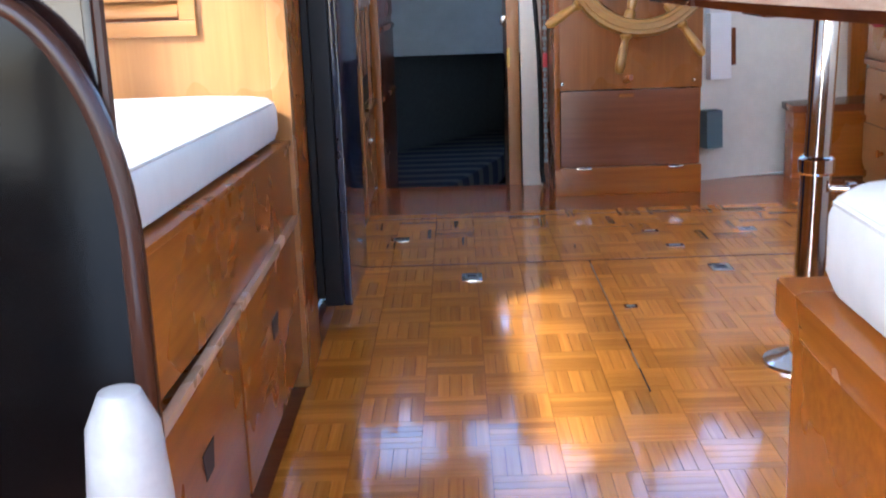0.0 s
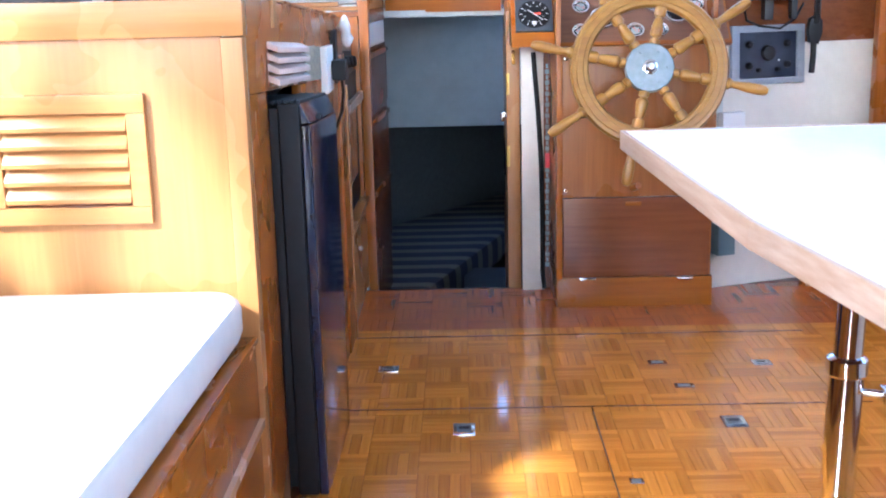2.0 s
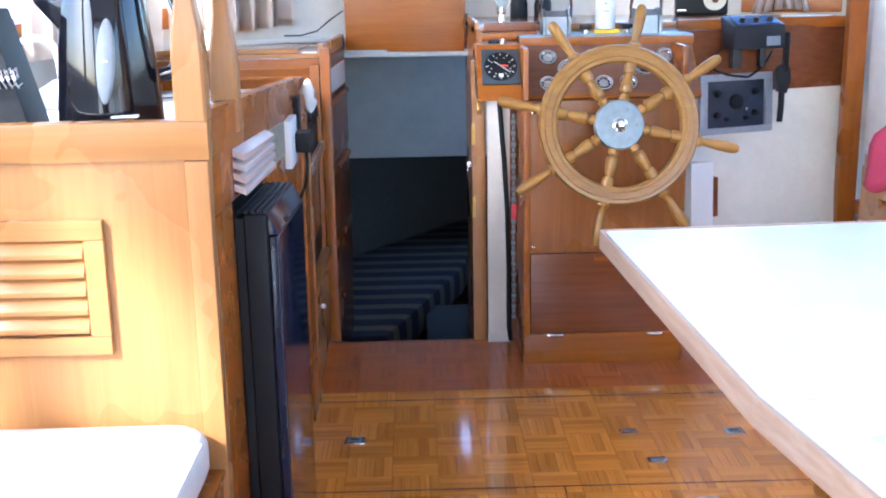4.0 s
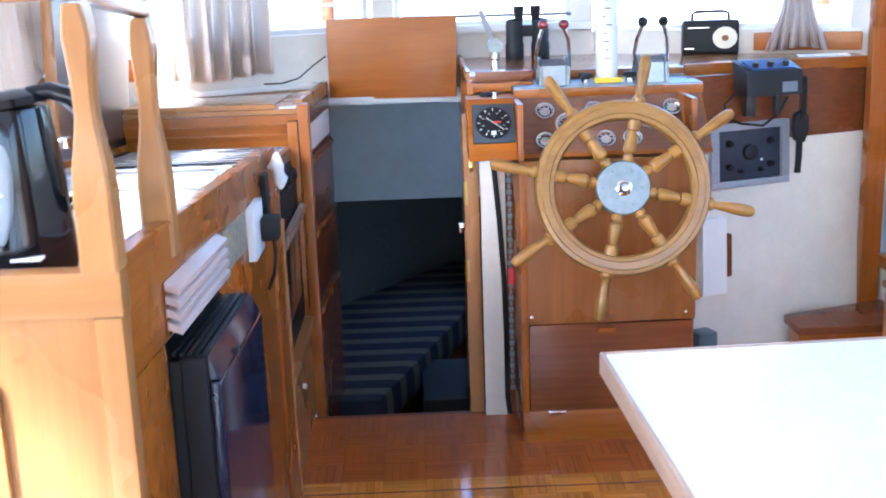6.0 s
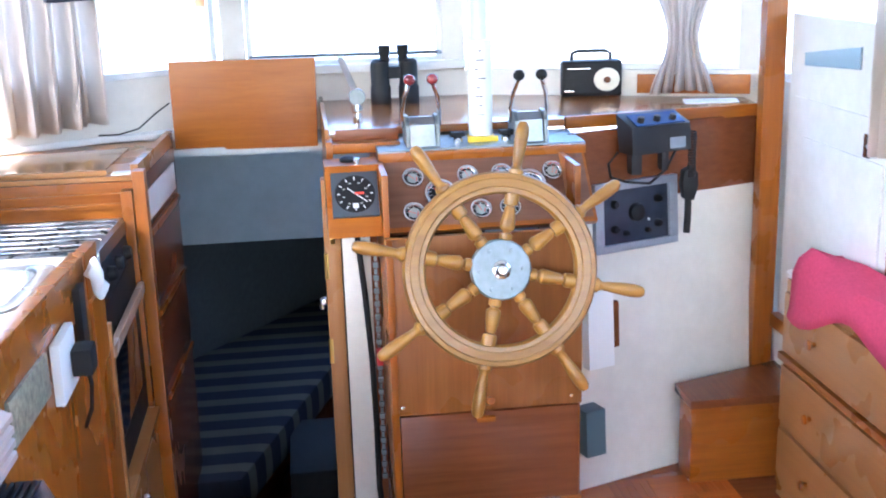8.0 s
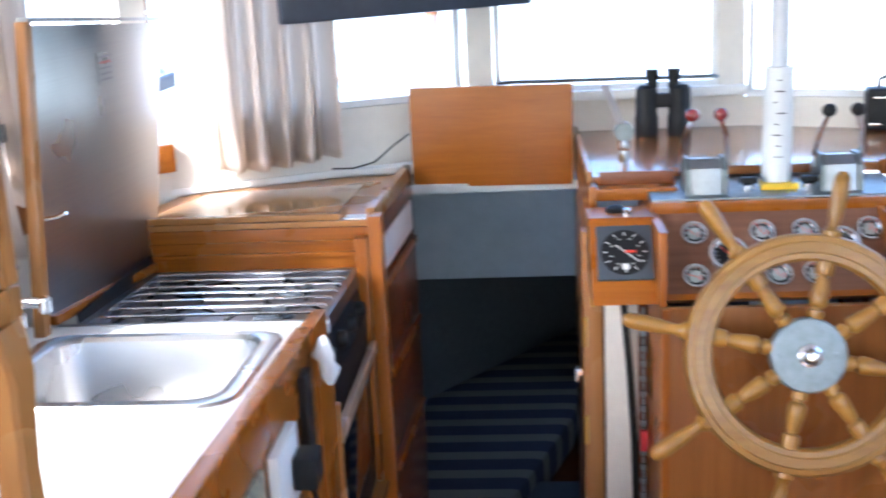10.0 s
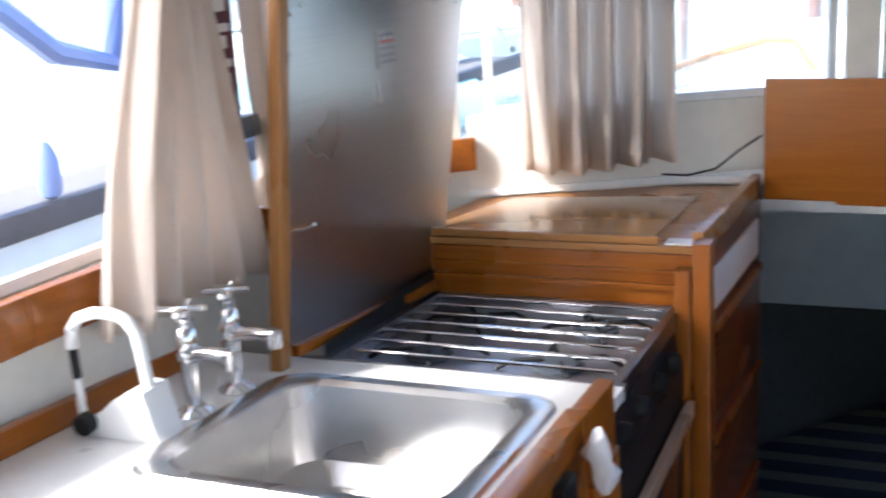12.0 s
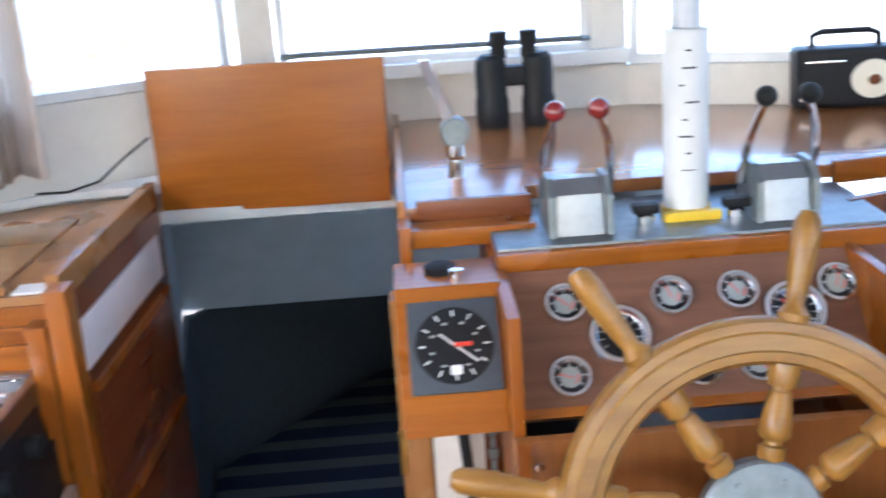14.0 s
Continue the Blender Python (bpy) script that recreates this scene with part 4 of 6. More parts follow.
part("fiddle", Mesh().box(-0.80, -0.30, 4.456, 4.472, 0.957, 0.972, 0.003), light_x, lk)
part("fascia_moulding", Mesh().box(-0.78, -0.232, 4.448, 4.4555, 0.905, 0.911, 0.002), teak_x, lk)
part("side_rail", Mesh().hexa([(-0.238, 4.452, 0.942), (-0.218, 4.452, 0.942), (-0.185, 5.0, 0.942), (-0.205, 5.0, 0.942), (-0.238, 4.452, 0.985), (-0.218, 4.452, 0.985), (-0.185, 5.0, 0.985), (-0.205, 5.0, 0.985)], 0.003), light_y, lk)
part("side_panel", Mesh().hexa([(-0.238, 4.46, -0.6), (-0.218, 4.46, -0.6), (-0.185, 5.0, -0.6), (-0.205, 5.0, -0.6), (-0.238, 4.46, 0.941), (-0.218, 4.46, 0.941), (-0.185, 5.0, 0.941), (-0.205, 5.0, 0.941)], 0.002), dark_z, lk)
for k, (z0, z1) in enumerate(((0.60, 0.80), (0.35, 0.57), (0.08, 0.32))):
    d = part("drawer", Mesh().hexa([(-0.217, 4.50, z0), (-0.205, 4.50, z0), (-0.178, 4.95, z0), (-0.190, 4.95, z0), (-0.217, 4.50, z1), (-0.205, 4.50, z1), (-0.178, 4.95, z1), (-0.190, 4.95, z1)], 0.004), dark_y, lk)
    if k == 0:
        part("pale_strip", Mesh().hexa([(-0.216, 4.50, 0.815), (-0.211, 4.50, 0.815), (-0.183, 4.95, 0.815), (-0.188, 4.95, 0.815), (-0.216, 4.50, 0.895), (-0.211, 4.50, 0.895), (-0.183, 4.95, 0.895), (-0.188, 4.95, 0.895)], 0.001), white, d, "white painted strip")
    part("finger_lip", Mesh().hexa([(-0.215, 4.50, z1 - 0.02), (-0.199, 4.50, z1 - 0.02), (-0.172, 4.95, z1 - 0.02), (-0.188, 4.95, z1 - 0.02), (-0.215, 4.50, z1 - 0.004), (-0.199, 4.50, z1 - 0.004), (-0.172, 4.95, z1 - 0.004), (-0.188, 4.95, z1 - 0.004)], 0.002), teak_y, d)
part("end_post", Mesh().box(-0.262, -0.232, 4.40, 4.44, 0.0, 0.925, 0.006), teak_z, lk)
structure("ledge_port", Mesh().prism([(-0.80, 4.79), (-0.40, 4.992), (-0.05, 5.03), (-0.05, 5.17), (-0.10, 5.15), (-0.78, 4.815)], "z", 0.96, 0.975), white, "white ledge below the windscreen", "ledge")

# shaped posts and framed mirror above the galley
rack = thing("mirror_rack", (-0.24, 2.5, 0.96), "framed mirror on shaped teak posts above the worktop", "mirror")


def shaped_post(x, y, z0, z1):
    """A square post with a waist, flaring to its foot and head."""
    prof = [(0.0, 0.0225, 0.0225), (0.30, 0.0222, 0.0222), (0.40, 0.0205, 0.0205), (0.50, 0.0158, 0.0165), (0.58, 0.0128, 0.0150), (0.66, 0.0122, 0.0150),
            (0.76, 0.0138, 0.0165), (0.88, 0.0165, 0.0190), (0.95, 0.0140, 0.0210), (1.0, 0.0107, 0.0225)]
    m = Mesh()
    rows = []
    for h, w, d in prof:
        z, c = z0 + (z1 - z0) * h, 0.004
        rows.append(([(x + w, y + d - c), (x + w - c, y + d), (x - w + c, y + d), (x - w, y + d - c), (x - w, y - d + c), (x - w + c, y - d), (x + w - c, y - d), (x + w, y - d + c)], z))
    loft(m, rows)
    m.bm.faces.new([v for v in m.bm.verts][:8])
    return m


RK = -0.10
part("front_post", shaped_post(-0.2465, 2.392, 1.0135, 1.321), light_z, rack)
part("rear_post", shaped_post(-0.2465, 2.685, 0.957, 1.293), light_z, rack)
part("cross_rail", Mesh().box(-0.60, -0.269, 2.376, 2.396, 1.324, 1.358, 0.003), light_x, rack)
part("bottom_rail", Mesh().box(-0.257, -0.236, 2.370, 2.71, 1.300, 1.325, 0.003).shear(RK, 2.62), light_y, rack)
part("rear_stile", Mesh().box(-0.257, -0.236, 2.686, 2.71, 1.318, 1.80, 0.003), light_z, rack)
part("front_stile", Mesh().box(-0.257, -0.236, 2.370, 2.388, 1.352, 1.80, 0.003), light_z, rack)
part("top_rail", Mesh().box(-0.257, -0.236, 2.370, 2.71, 1.801, 1.84, 0.003), light_y, rack)
part("mirror_glass", Mesh().box(-0.253, -0.2385, 2.388, 2.686, 1.321, 1.80, 0.0), mirror, rack)

# kettle
kt = thing("jug_kettle", (-0.38, 2.53, 0.955), "glossy black jug kettle on the worktop", "kettle")
kx, ky, kz = -0.398, 2.53, 0.957
part("base", Mesh().lathe([(0.075, 0), (0.080, 0.006), (0.076, 0.018), (0.0, 0.02)], (kx, ky, kz), n=28), black, kt)
jug = part("jug", Mesh().lathe([(0.0, 0.02), (0.079, 0.021), (0.080, 0.04), (0.071, 0.15), (0.063, 0.222), (0.060, 0.236), (0.0, 0.238)], (kx, ky, kz), n=36), black_gloss, kt)
lid = Mesh().lathe([(0.060, 0.236), (0.056, 0.246), (0.040, 0.254), (0.0, 0.258)], (kx, ky, kz), n=28)
for v in lid.bm.verts:
    v.co.z += 0.12 * (v.co.x - kx)
part("lid", lid, black_gloss, kt)
hpts = [(0.040, 0.250), (0.066, 0.255), (0.092, 0.246), (0.112, 0.225), (0.122, 0.195), (0.121, 0.160), (0.112, 0.130), (0.098, 0.112), (0.080, 0.108)]
grip = part("handle", Mesh().tube([(kx + a, ky, kz + b) for a, b in hpts], 0.0115, 12), black_gloss, kt)
part("grip_insert", Mesh().tube([(kx + a - 0.009, ky, kz + b - 0.003) for a, b in hpts[2:7]], 0.006, 8), greyplastic, grip, "grey inner face of the handle")
part("spout", Mesh().hexa([(kx - 0.098, ky - 0.014, kz + 0.218), (kx - 0.05, ky - 0.038, kz + 0.17), (kx - 0.05, ky + 0.038, kz + 0.17), (kx - 0.098, ky + 0.014, kz + 0.218),
                           (kx - 0.102, ky - 0.016, kz + 0.230), (kx - 0.04, ky - 0.045, kz + 0.238), (kx - 0.04, ky + 0.045, kz + 0.238), (kx - 0.102, ky + 0.016, kz + 0.230)], 0.006), black_gloss, kt)
gauge = Mesh().ball((0, 0, 0), (0.0145, 0.006, 0.063), 20).move(Matrix.Translation((kx + 0.016, ky - 0.0705, kz + 0.135)) @ pose(0, 0, 0, -7, 4, 0))
gp = part("water_gauge", gauge, greyplastic, kt, "grey oval water gauge")
part("gauge_marks", Mesh().box(kx + 0.012, kx + 0.020, ky - 0.0785, ky - 0.0765, kz + 0.10, kz + 0.102, 0).box(kx + 0.012, kx + 0.020, ky - 0.0765, ky - 0.0745, kz + 0.135, kz + 0.137, 0), dialwhite, gp)
part("badge", Mesh().box(kx + 0.014, kx + 0.056, ky - 0.0765, ky - 0.058, kz + 0.052, kz + 0.0555, 0.001), dialwhite, jug, "pale maker's mark")
cm = thing("coil_gadget", (-0.56, 2.52, 0.957), "black kitchen gadget with a chrome coil", "kitchen gadget")
part("body", Mesh().hexa([(-0.68, 2.48, 0.96), (-0.50, 2.48, 0.96), (-0.50, 2.58, 0.96), (-0.68, 2.58, 0.96), (-0.68, 2.48, 1.17), (-0.555, 2.48, 1.17), (-0.555, 2.58, 1.17), (-0.68, 2.58, 1.17)], 0.008), black, cm)
part("coil", Mesh().tube([(-0.60 + 0.006 * k / 4, 2.465 + 0.014 * math.cos(k * 1.05), 1.07 + 0.014 * math.sin(k * 1.05)) for k in range(60)], 0.0025, 6), chrome, cm)

# ---- helm console ----
con = thing("helm_console", (0.645, 4.3, 0), "varnished teak helm console with a darker locker door", "console")
part("front_panel", Mesh().box(0.397, 0.890, 4.132, 4.15, 0.357, 0.825, 0.003), wood("helm_teak", (0.30, 0.115, 0.028), (0.21, 0.072, 0.016), "z"), con)
part("side_panel", Mesh().box(0.396, 0.412, 4.151, 4.60, 0.0, 0.98, 0.002), teak_z, con)
part("side_panel", Mesh().box(0.875, 0.890, 4.151, 4.60, 0.0, 0.98, 0.002), teak_z, con)
part("edge_strip", Mesh().box(0.397, 0.415, 4.124, 4.1315, 0.09, 0.825, 0.002), teak_z, con)
ld = part("locker_door", Mesh().box(0.417, 0.880, 4.126, 4.145, 0.098, 0.355, 0.003), dark_x, con, "dark mahogany locker door")
part("knob_rest", Mesh().box(0.61, 0.66, 4.112, 4.1255, 0.332, 0.345, 0.003), teak_x, ld)
part("hinge", Mesh().box(0.47, 0.52, 4.120, 4.1255, 0.090, 0.098, 0.001), chrome, ld)
part("hinge", Mesh().box(0.78, 0.83, 4.120, 4.1255, 0.090, 0.098, 0.001), chrome, ld)
part("kick_board", Mesh().box(0.397, 0.892, 4.128, 4.15, 0.0, 0.096, 0.003), teak_x, con)
for x, z in ((0.425, 0.38), (0.862, 0.38), (0.425, 0.79), (0.862, 0.79)):
    part("screw_cap", Mesh().lathe([(0.006, 0), (0.005, 0.002), (0, 0.0025)], (x, 4.132, z), (0, -1, 0), 12), chrome, con)
part("turn_peg", Mesh().cyl((0.635, 4.131, 0.385), (0.645, 4.085, 0.40), 0.011), teak_y, con)
head = part("instrument_head", Mesh().prism([(4.19, 0.826), (4.205, 0.815), (4.60, 0.815), (4.60, 0.985), (4.345, 0.985)], "x", 0.404, 0.945, 0.002), teak_x, con)


def slope(x, v, out=0.0):
    """A place on the sloped instrument face: v metres up the slope, out metres proud."""
    return Vector((x, 4.197 + 0.68 * v + -0.73 * out, 0.822 + 0.73 * v + 0.68 * out))


def slab(x0, x1, v0, v1, o0, o1, bev=0.001):
    return Mesh().hexa([slope(x0, v0, o0), slope(x1, v0, o0), slope(x1, v1, o0), slope(x0, v1, o0), slope(x0, v0, o1), slope(x1, v0, o1), slope(x1, v1, o1), slope(x0, v1, o1)], bev)


part("veneer_face", slab(0.412, 0.937, 0.012, 0.205, 0.0, 0.008), veneer, head, "walnut veneer instrument face")
part("bottom_gap", slab(0.412, 0.937, 0.004, 0.0115, 0.0, 0.006), ink, head)
part("top_lip", Mesh().box(0.402, 0.95, 4.335, 4.36, 0.974, 1.0, 0.004), teak_x, head)
part("top_plate", Mesh().box(0.404, 0.952, 4.350, 4.57, 0.986, 1.004, 0.003), hubmetal, head, "dull grey metal top plate")
NV = Vector((0, -0.73, 0.68))


def dial(x, v, r, hot, kind=0):
    c = slope(x, v, 0.008)
    g = thing("gauge", c, "round chrome-rimmed engine gauge in the veneer panel", "gauge", "engine gauges")
    part("bezel", Mesh().lathe([(r, 0), (r, 0.006), (r * 0.93, 0.010), (r * 0.80, 0.010), (r * 0.74, 0.004), (r * 0.70, 0.003)], c, NV, 28), chrome, g)
    part("face", Mesh().lathe([(r * 0.73, 0.0015), (r * 0.73, 0.0030), (0, 0.0031)], c, NV, 24), black, g)
    if kind == 0:
        part("pale_centre", Mesh().lathe([(r * 0.50, 0.0031), (r * 0.50, 0.0034), (0, 0.0034)], c, NV, 20), dialgrey, g)
        part("red_arc", Mesh().tube([c + NV * 0.0037 + (Vector((1, 0, 0)) * math.cos(b) + Vector((0, 0.68, 0.73)) * math.sin(b)) * r * 0.36 for b in (-0.9, -0.6, -0.3, 0.0, 0.3)], 0.0012, 5), needle, g)
    u, w = Vector((1, 0, 0)), Vector((0, 0.68, 0.73))
    q = c + NV * 0.0036
    d = u * math.cos(hot) + w * math.sin(hot)
    part("needle", Mesh().tube([q - d * r * 0.15, q + d * r * 0.55], 0.0009 * r / 0.03, 5), needle, g)
    tk = Mesh()
    for k in range(7 if r < 0.04 else 11):
        a = radians(-35 + 250 * k / (6 if r < 0.04 else 10))
        e = u * math.cos(a) + w * math.sin(a)
        tk.tube([q + e * r * 0.52, q + e * r * 0.66], 0.0007, 4)
    part("scale_marks", tk, dialwhite, g)
    return g


V1, V0 = 0.152, 0.050
dial(0.486, V1, 0.029, 2.4), dial(0.627, V1, 0.029, 1.9), dial(0.716, V1, 0.029, 2.2), dial(0.850, V1, 0.029, 1.2)
dial(0.480, V0, 0.029, 2.8), dial(0.650, V0, 0.029, 2.0), dial(0.725, V0, 0.029, 1.5)
dial(0.552, 0.102, 0.043, 2.3, 1), dial(0.786, 0.118, 0.043, 2.3, 1)

# log instrument box left of the console
lb = thing("log_instrument", (0.335, 4.28, 0.82), "square dark speed instrument in a teak housing", "instrument")
part("housing", Mesh().prism([(4.165, 0.826), (4.38, 0.826), (4.38, 0.985), (4.275, 0.985)], "x", 0.262, 0.400, 0.003), teak_x, lb)
LN = Vector((0, -0.82, 0.57))


def lslope(x, v, out=0.0):
    return Vector((x, 4.165 + 0.57 * v, 0.826 + 0.82 * v)) + LN * out


def lslab(x0, x1, v0, v1, o0, o1, bev=0.001):
    return Mesh().hexa([lslope(x0, v0, o0), lslope(x1, v0, o0), lslope(x1, v1, o0), lslope(x0, v1, o0), lslope(x0, v0, o1), lslope(x1, v0, o1), lslope(x1, v1, o1), lslope(x0, v1, o1)], bev)


pl = part("faceplate", lslab(0.276, 0.392, 0.052, 0.172, 0.0, 0.010, 0.003), slateplastic, lb, "dark grey square faceplate")
lc = lslope(0.334, 0.112, 0.0102)
part("dial_face", Mesh().lathe([(0.050, 0), (0.049, 0.001), (0, 0.0012)], lc, LN, 36), black, pl)
tm = Mesh()
for k in range(12):
    a = 2 * math.pi * k / 12
    e = Vector((1, 0, 0)) * math.cos(a) + Vector((0, 0.57, 0.82)) * math.sin(a)
    tm.tube([lc + LN * 0.0016 + e * 0.037, lc + LN * 0.0016 + e * 0.045], 0.0012, 5)
part("scale_marks", tm, dialwhite, pl)
nm = Mesh()
for k in range(8):
    a = radians(-60 + 300 * k / 7)
    q = lc + LN * 0.0016 + (Vector((1, 0, 0)) * math.cos(a) + Vector((0, 0.57, 0.82)) * math.sin(a)) * 0.030
    nm.tube([q - Vector((0.003, 0, 0)), q + Vector((0.003, 0, 0))], 0.0016, 5)
part("figure_bars", nm, dialgrey, pl)
e1 = Vector((0.75, 0.57 * -0.6, 0.82 * -0.6))
part("pointer", Mesh().tube([lc + LN * 0.003 - e1 * 0.025, lc + LN * 0.003 + e1 * 0.038], 0.0013, 6), dialwhite, pl)
part("red_pointer", Mesh().tube([lc + LN * 0.004, lc + LN * 0.004 + Vector((0.022, 0, 0))], 0.003, 6), needle, pl)
part("lower_figure", lslab(0.327, 0.341, 0.074, 0.086, 0.0115, 0.0125, 0), dialwhite, pl)
part("top_knob", Mesh().lathe([(0.022, 0), (0.022, 0.008), (0.014, 0.012), (0, 0.013)], (0.325, 4.335, 0.985)), rubber, lb)
part("top_switch", Mesh().lathe([(0.009, 0), (0.009, 0.014), (0, 0.016)], (0.345, 4.297, 0.985)), chrome, lb)

# wheel
wh = thing("ships_wheel", (0.66, 4.03, 0.757), "eight-spoked oiled wooden ship's wheel with a grey metal hub", "ship's wheel")
WC = Vector((0.66, 4.012, 0.766))
tilt = Matrix.Translation(WC) @ pose(0, 0, 0, 90 - 14, 0, 0).to_4x4()


def local(m):
    return m.move(tilt)


RIMP = [(0.0270 * sx, 0.0165 * sy) for sx, sy in ((-1, -0.5), (-0.8, -0.95), (-0.3, -1), (0.3, -1), (0.8, -0.95), (1, -0.5), (1, 0.5), (0.8, 0.95), (0.3, 1), (-0.3, 1), (-0.8, 0.95), (-1, 0.5))]
part("rim", local(Mesh().ring((0, 0, 0), (0, 0, 1), 0.2065, RIMP, 72)), wheel_wood, wh)
part("rim_moulding", local(Mesh().ring((0, 0, 0.0165), (0, 0, 1), 0.2065, [(-0.013, -0.002), (0.013, -0.002), (0.009, 0.0035), (-0.009, 0.0035)], 72)), wheel_wood, wh)
for k in range(8):
    a = radians(-12.5 + 45 * k)
    d = (math.cos(a), math.sin(a), 0)
    part("spoke", local(Mesh().lathe([(0.012, 0.066), (0.0155, 0.073), (0.0155, 0.086), (0.0095, 0.0885), (0.0095, 0.0925), (0.0150, 0.095), (0.0185, 0.101), (0.0175, 0.116), (0.0145, 0.138), (0.0125, 0.149), (0.0105, 0.1505), (0.0105, 0.154), (0.0165, 0.156), (0.0180, 0.163), (0.0180, 0.182)], (0, 0, 0), d, 14)), wheel_wood, wh)
    part("handle", local(Mesh().lathe([(0.0175, 0.230), (0.0185, 0.239), (0.0135, 0.245), (0.0105, 0.250), (0.0125, 0.270), (0.0155, 0.300), (0.0165, 0.328), (0.0145, 0.346), (0.009, 0.355), (0.0, 0.357)], (0, 0, 0), d, 14)), wheel_wood, wh)
hub = part("hub", local(Mesh().lathe([(0.070, -0.012), (0.073, -0.008), (0.073, 0.012), (0.069, 0.016), (0.03, 0.017), (0, 0.017)], (0, 0, 0), (0, 0, 1), 40)), hubmetal, wh)
for k in range(6):
    part("hub_bolt", local(Mesh().lathe([(0.005, 0.0165), (0.0045, 0.019), (0, 0.0195)], (0.052 * math.cos(k * math.pi / 3), 0.052 * math.sin(k * math.pi / 3), 0), (0, 0, 1), 10)), hubmetal, hub)
part("hub_nut", local(Mesh().lathe([(0.022, 0.017), (0.022, 0.022), (0.016, 0.024), (0.014, 0.038), (0.009, 0.043), (0, 0.044)], (0, 0, 0), (0, 0, 1), 20)), chrome, hub)
part("shaft", Mesh().cyl((0.66, 4.022, 0.763), (0.66, 4.134, 0.736), 0.018), chrome, wh)

# dash
da = thing("dashboard", (0.9, 4.9, 1.0), "varnished teak dash shelf under the windscreen", "dashboard")
part("top", Mesh().prism([(0.285, 4.50), (0.47, 4.50), (0.47, 4.585), (1.0, 4.575), (1.56, 4.66), (1.58, 4.84), (0.76, 5.195), (0.285, 5.195)], "z", 1.008, 1.03, 0.003), wood("dash_teak", (0.36, 0.135, 0.034), (0.26, 0.085, 0.02), "x", 0.22, 0.5), da)
part("left_fiddle", Mesh().box(0.272, 0.284, 4.49, 5.19, 1.0, 1.045, 0.003), light_y, da)
part("near_fiddle", Mesh().box(0.30, 0.47, 4.488, 4.4995, 1.005, 1.042, 0.003), dark_x, da)
part("near_edge", Mesh().box(0.286, 0.47, 4.44, 4.487, 0.985, 1.012, 0.003), teak_x, da)
part("front_edge", Mesh().hexa(wallpts((0.95, 4.566), (1.57, 4.65), 1.0, 1.036, 0.012), 0.003), teak_x, da)
part("front_board", Mesh().hexa([(0.93, 4.425, 0.795), (1.60, 4.665, 0.795), (1.60, 4.68, 0.795), (0.93, 4.44, 0.795), (0.93, 4.452, 1.006), (1.60, 4.69, 1.006), (1.60, 4.705, 1.006), (0.93, 4.467, 1.006)], 0.002), dark_x, da, "dark front board")
structure("wall_helm", Mesh().hexa([(0.88, 4.31, 0), (1.60, 4.57, 0), (1.60, 4.60, 0), (0.88, 4.34, 0), (0.88, 4.405, 0.80), (1.60, 4.665, 0.80), (1.60, 4.695, 0.80), (0.88, 4.435, 0.80)]), cream, "cream painted panel beside the console", "wall")
structure("wall_conduit_panel", Mesh().box(0.299, 0.372, 4.345, 4.36, 0.0, 0.822, 0.002), cream, "cream painted strip beside the doorway", "wall")
# Dark strip set into the open gap to give its shade by colour.
structure("wall_conduit_gap", Mesh().box(0.373, 0.395, 4.37, 4.385, 0.0, 0.822, 0.0), dark_z, "dark strip coloured for the shade in the gap beside the console", "wall")
single("black_cable", Mesh().tube([(0.338, 4.335, 0.80), (0.342, 4.33, 0.74), (0.352, 4.33, 0.62), (0.362, 4.33, 0.45), (0.366, 4.33, 0.25), (0.366, 4.33, 0.06), (0.372, 4.325, 0.012)], 0.008, 8), rubber, "thick black cable hanging beside the console", "cable")
chn = thing("steering_chain", (0.384, 4.35, 0.1), "dull steel steering chain beside the console", "chain")
lkm = Mesh()
for k in range(38):
    lkm.box(0.377 + 0.003 * (k % 2), 0.391 - 0.003 * (k % 2), 4.347, 4.356, 0.08 + k * 0.018, 0.095 + k * 0.018, 0.003)
part("chain_link", lkm, hubmetal, chn)["kind"] = "stuff"
single("red_switch", Mesh().box(0.376, 0.393, 4.335, 4.346, 0.42, 0.47, 0.003), red, "small red battery switch beside the chain", "switch")
for z in (0.42, 0.66):
    single("jamb_hinge", Mesh().box(0.2535, 0.262, 4.3815, 4.385, z, z + 0.07, 0.001).cyl((0.2535, 4.383, z), (0.2535, 4.383, z + 0.07), 0.004), brass, "dull brass hinge on the door jamb", "hinge", "jamb hinges")
single("brass_hook", Mesh().tube([(0.275, 4.384, 0.80), (0.275, 4.37, 0.795), (0.275, 4.365, 0.775), (0.275, 4.372, 0.762)], 0.006, 8), brass, "small brass hook on the door jamb", "hook")
single("door_catch", Mesh().box(0.236, 0.252, 4.395, 4.42, 0.585, 0.60, 0.002).cyl((0.238, 4.4, 0.57), (0.238, 4.4, 0.60), 0.006), chrome, "chrome door catch on the jamb", "catch")


def on_helm(x, z, out=0.0):
    """A place on the cream panel and dark board beside the console."""
    return Vector((x + 0.34 * out, 4.31 + 0.361 * (x - 0.88) + 0.12 * z - 0.94 * out, z))


def hslab(x0, x1, z0, z1, o0, o1, bev=0.003):
    return Mesh().hexa([on_helm(x0, z0, o1), on_helm(x1, z0, o1), on_helm(x1, z0, o0), on_helm(x0, z0, o0), on_helm(x0, z1, o1), on_helm(x1, z1, o1), on_helm(x1, z1, o0), on_helm(x0, z1, o0)], bev)


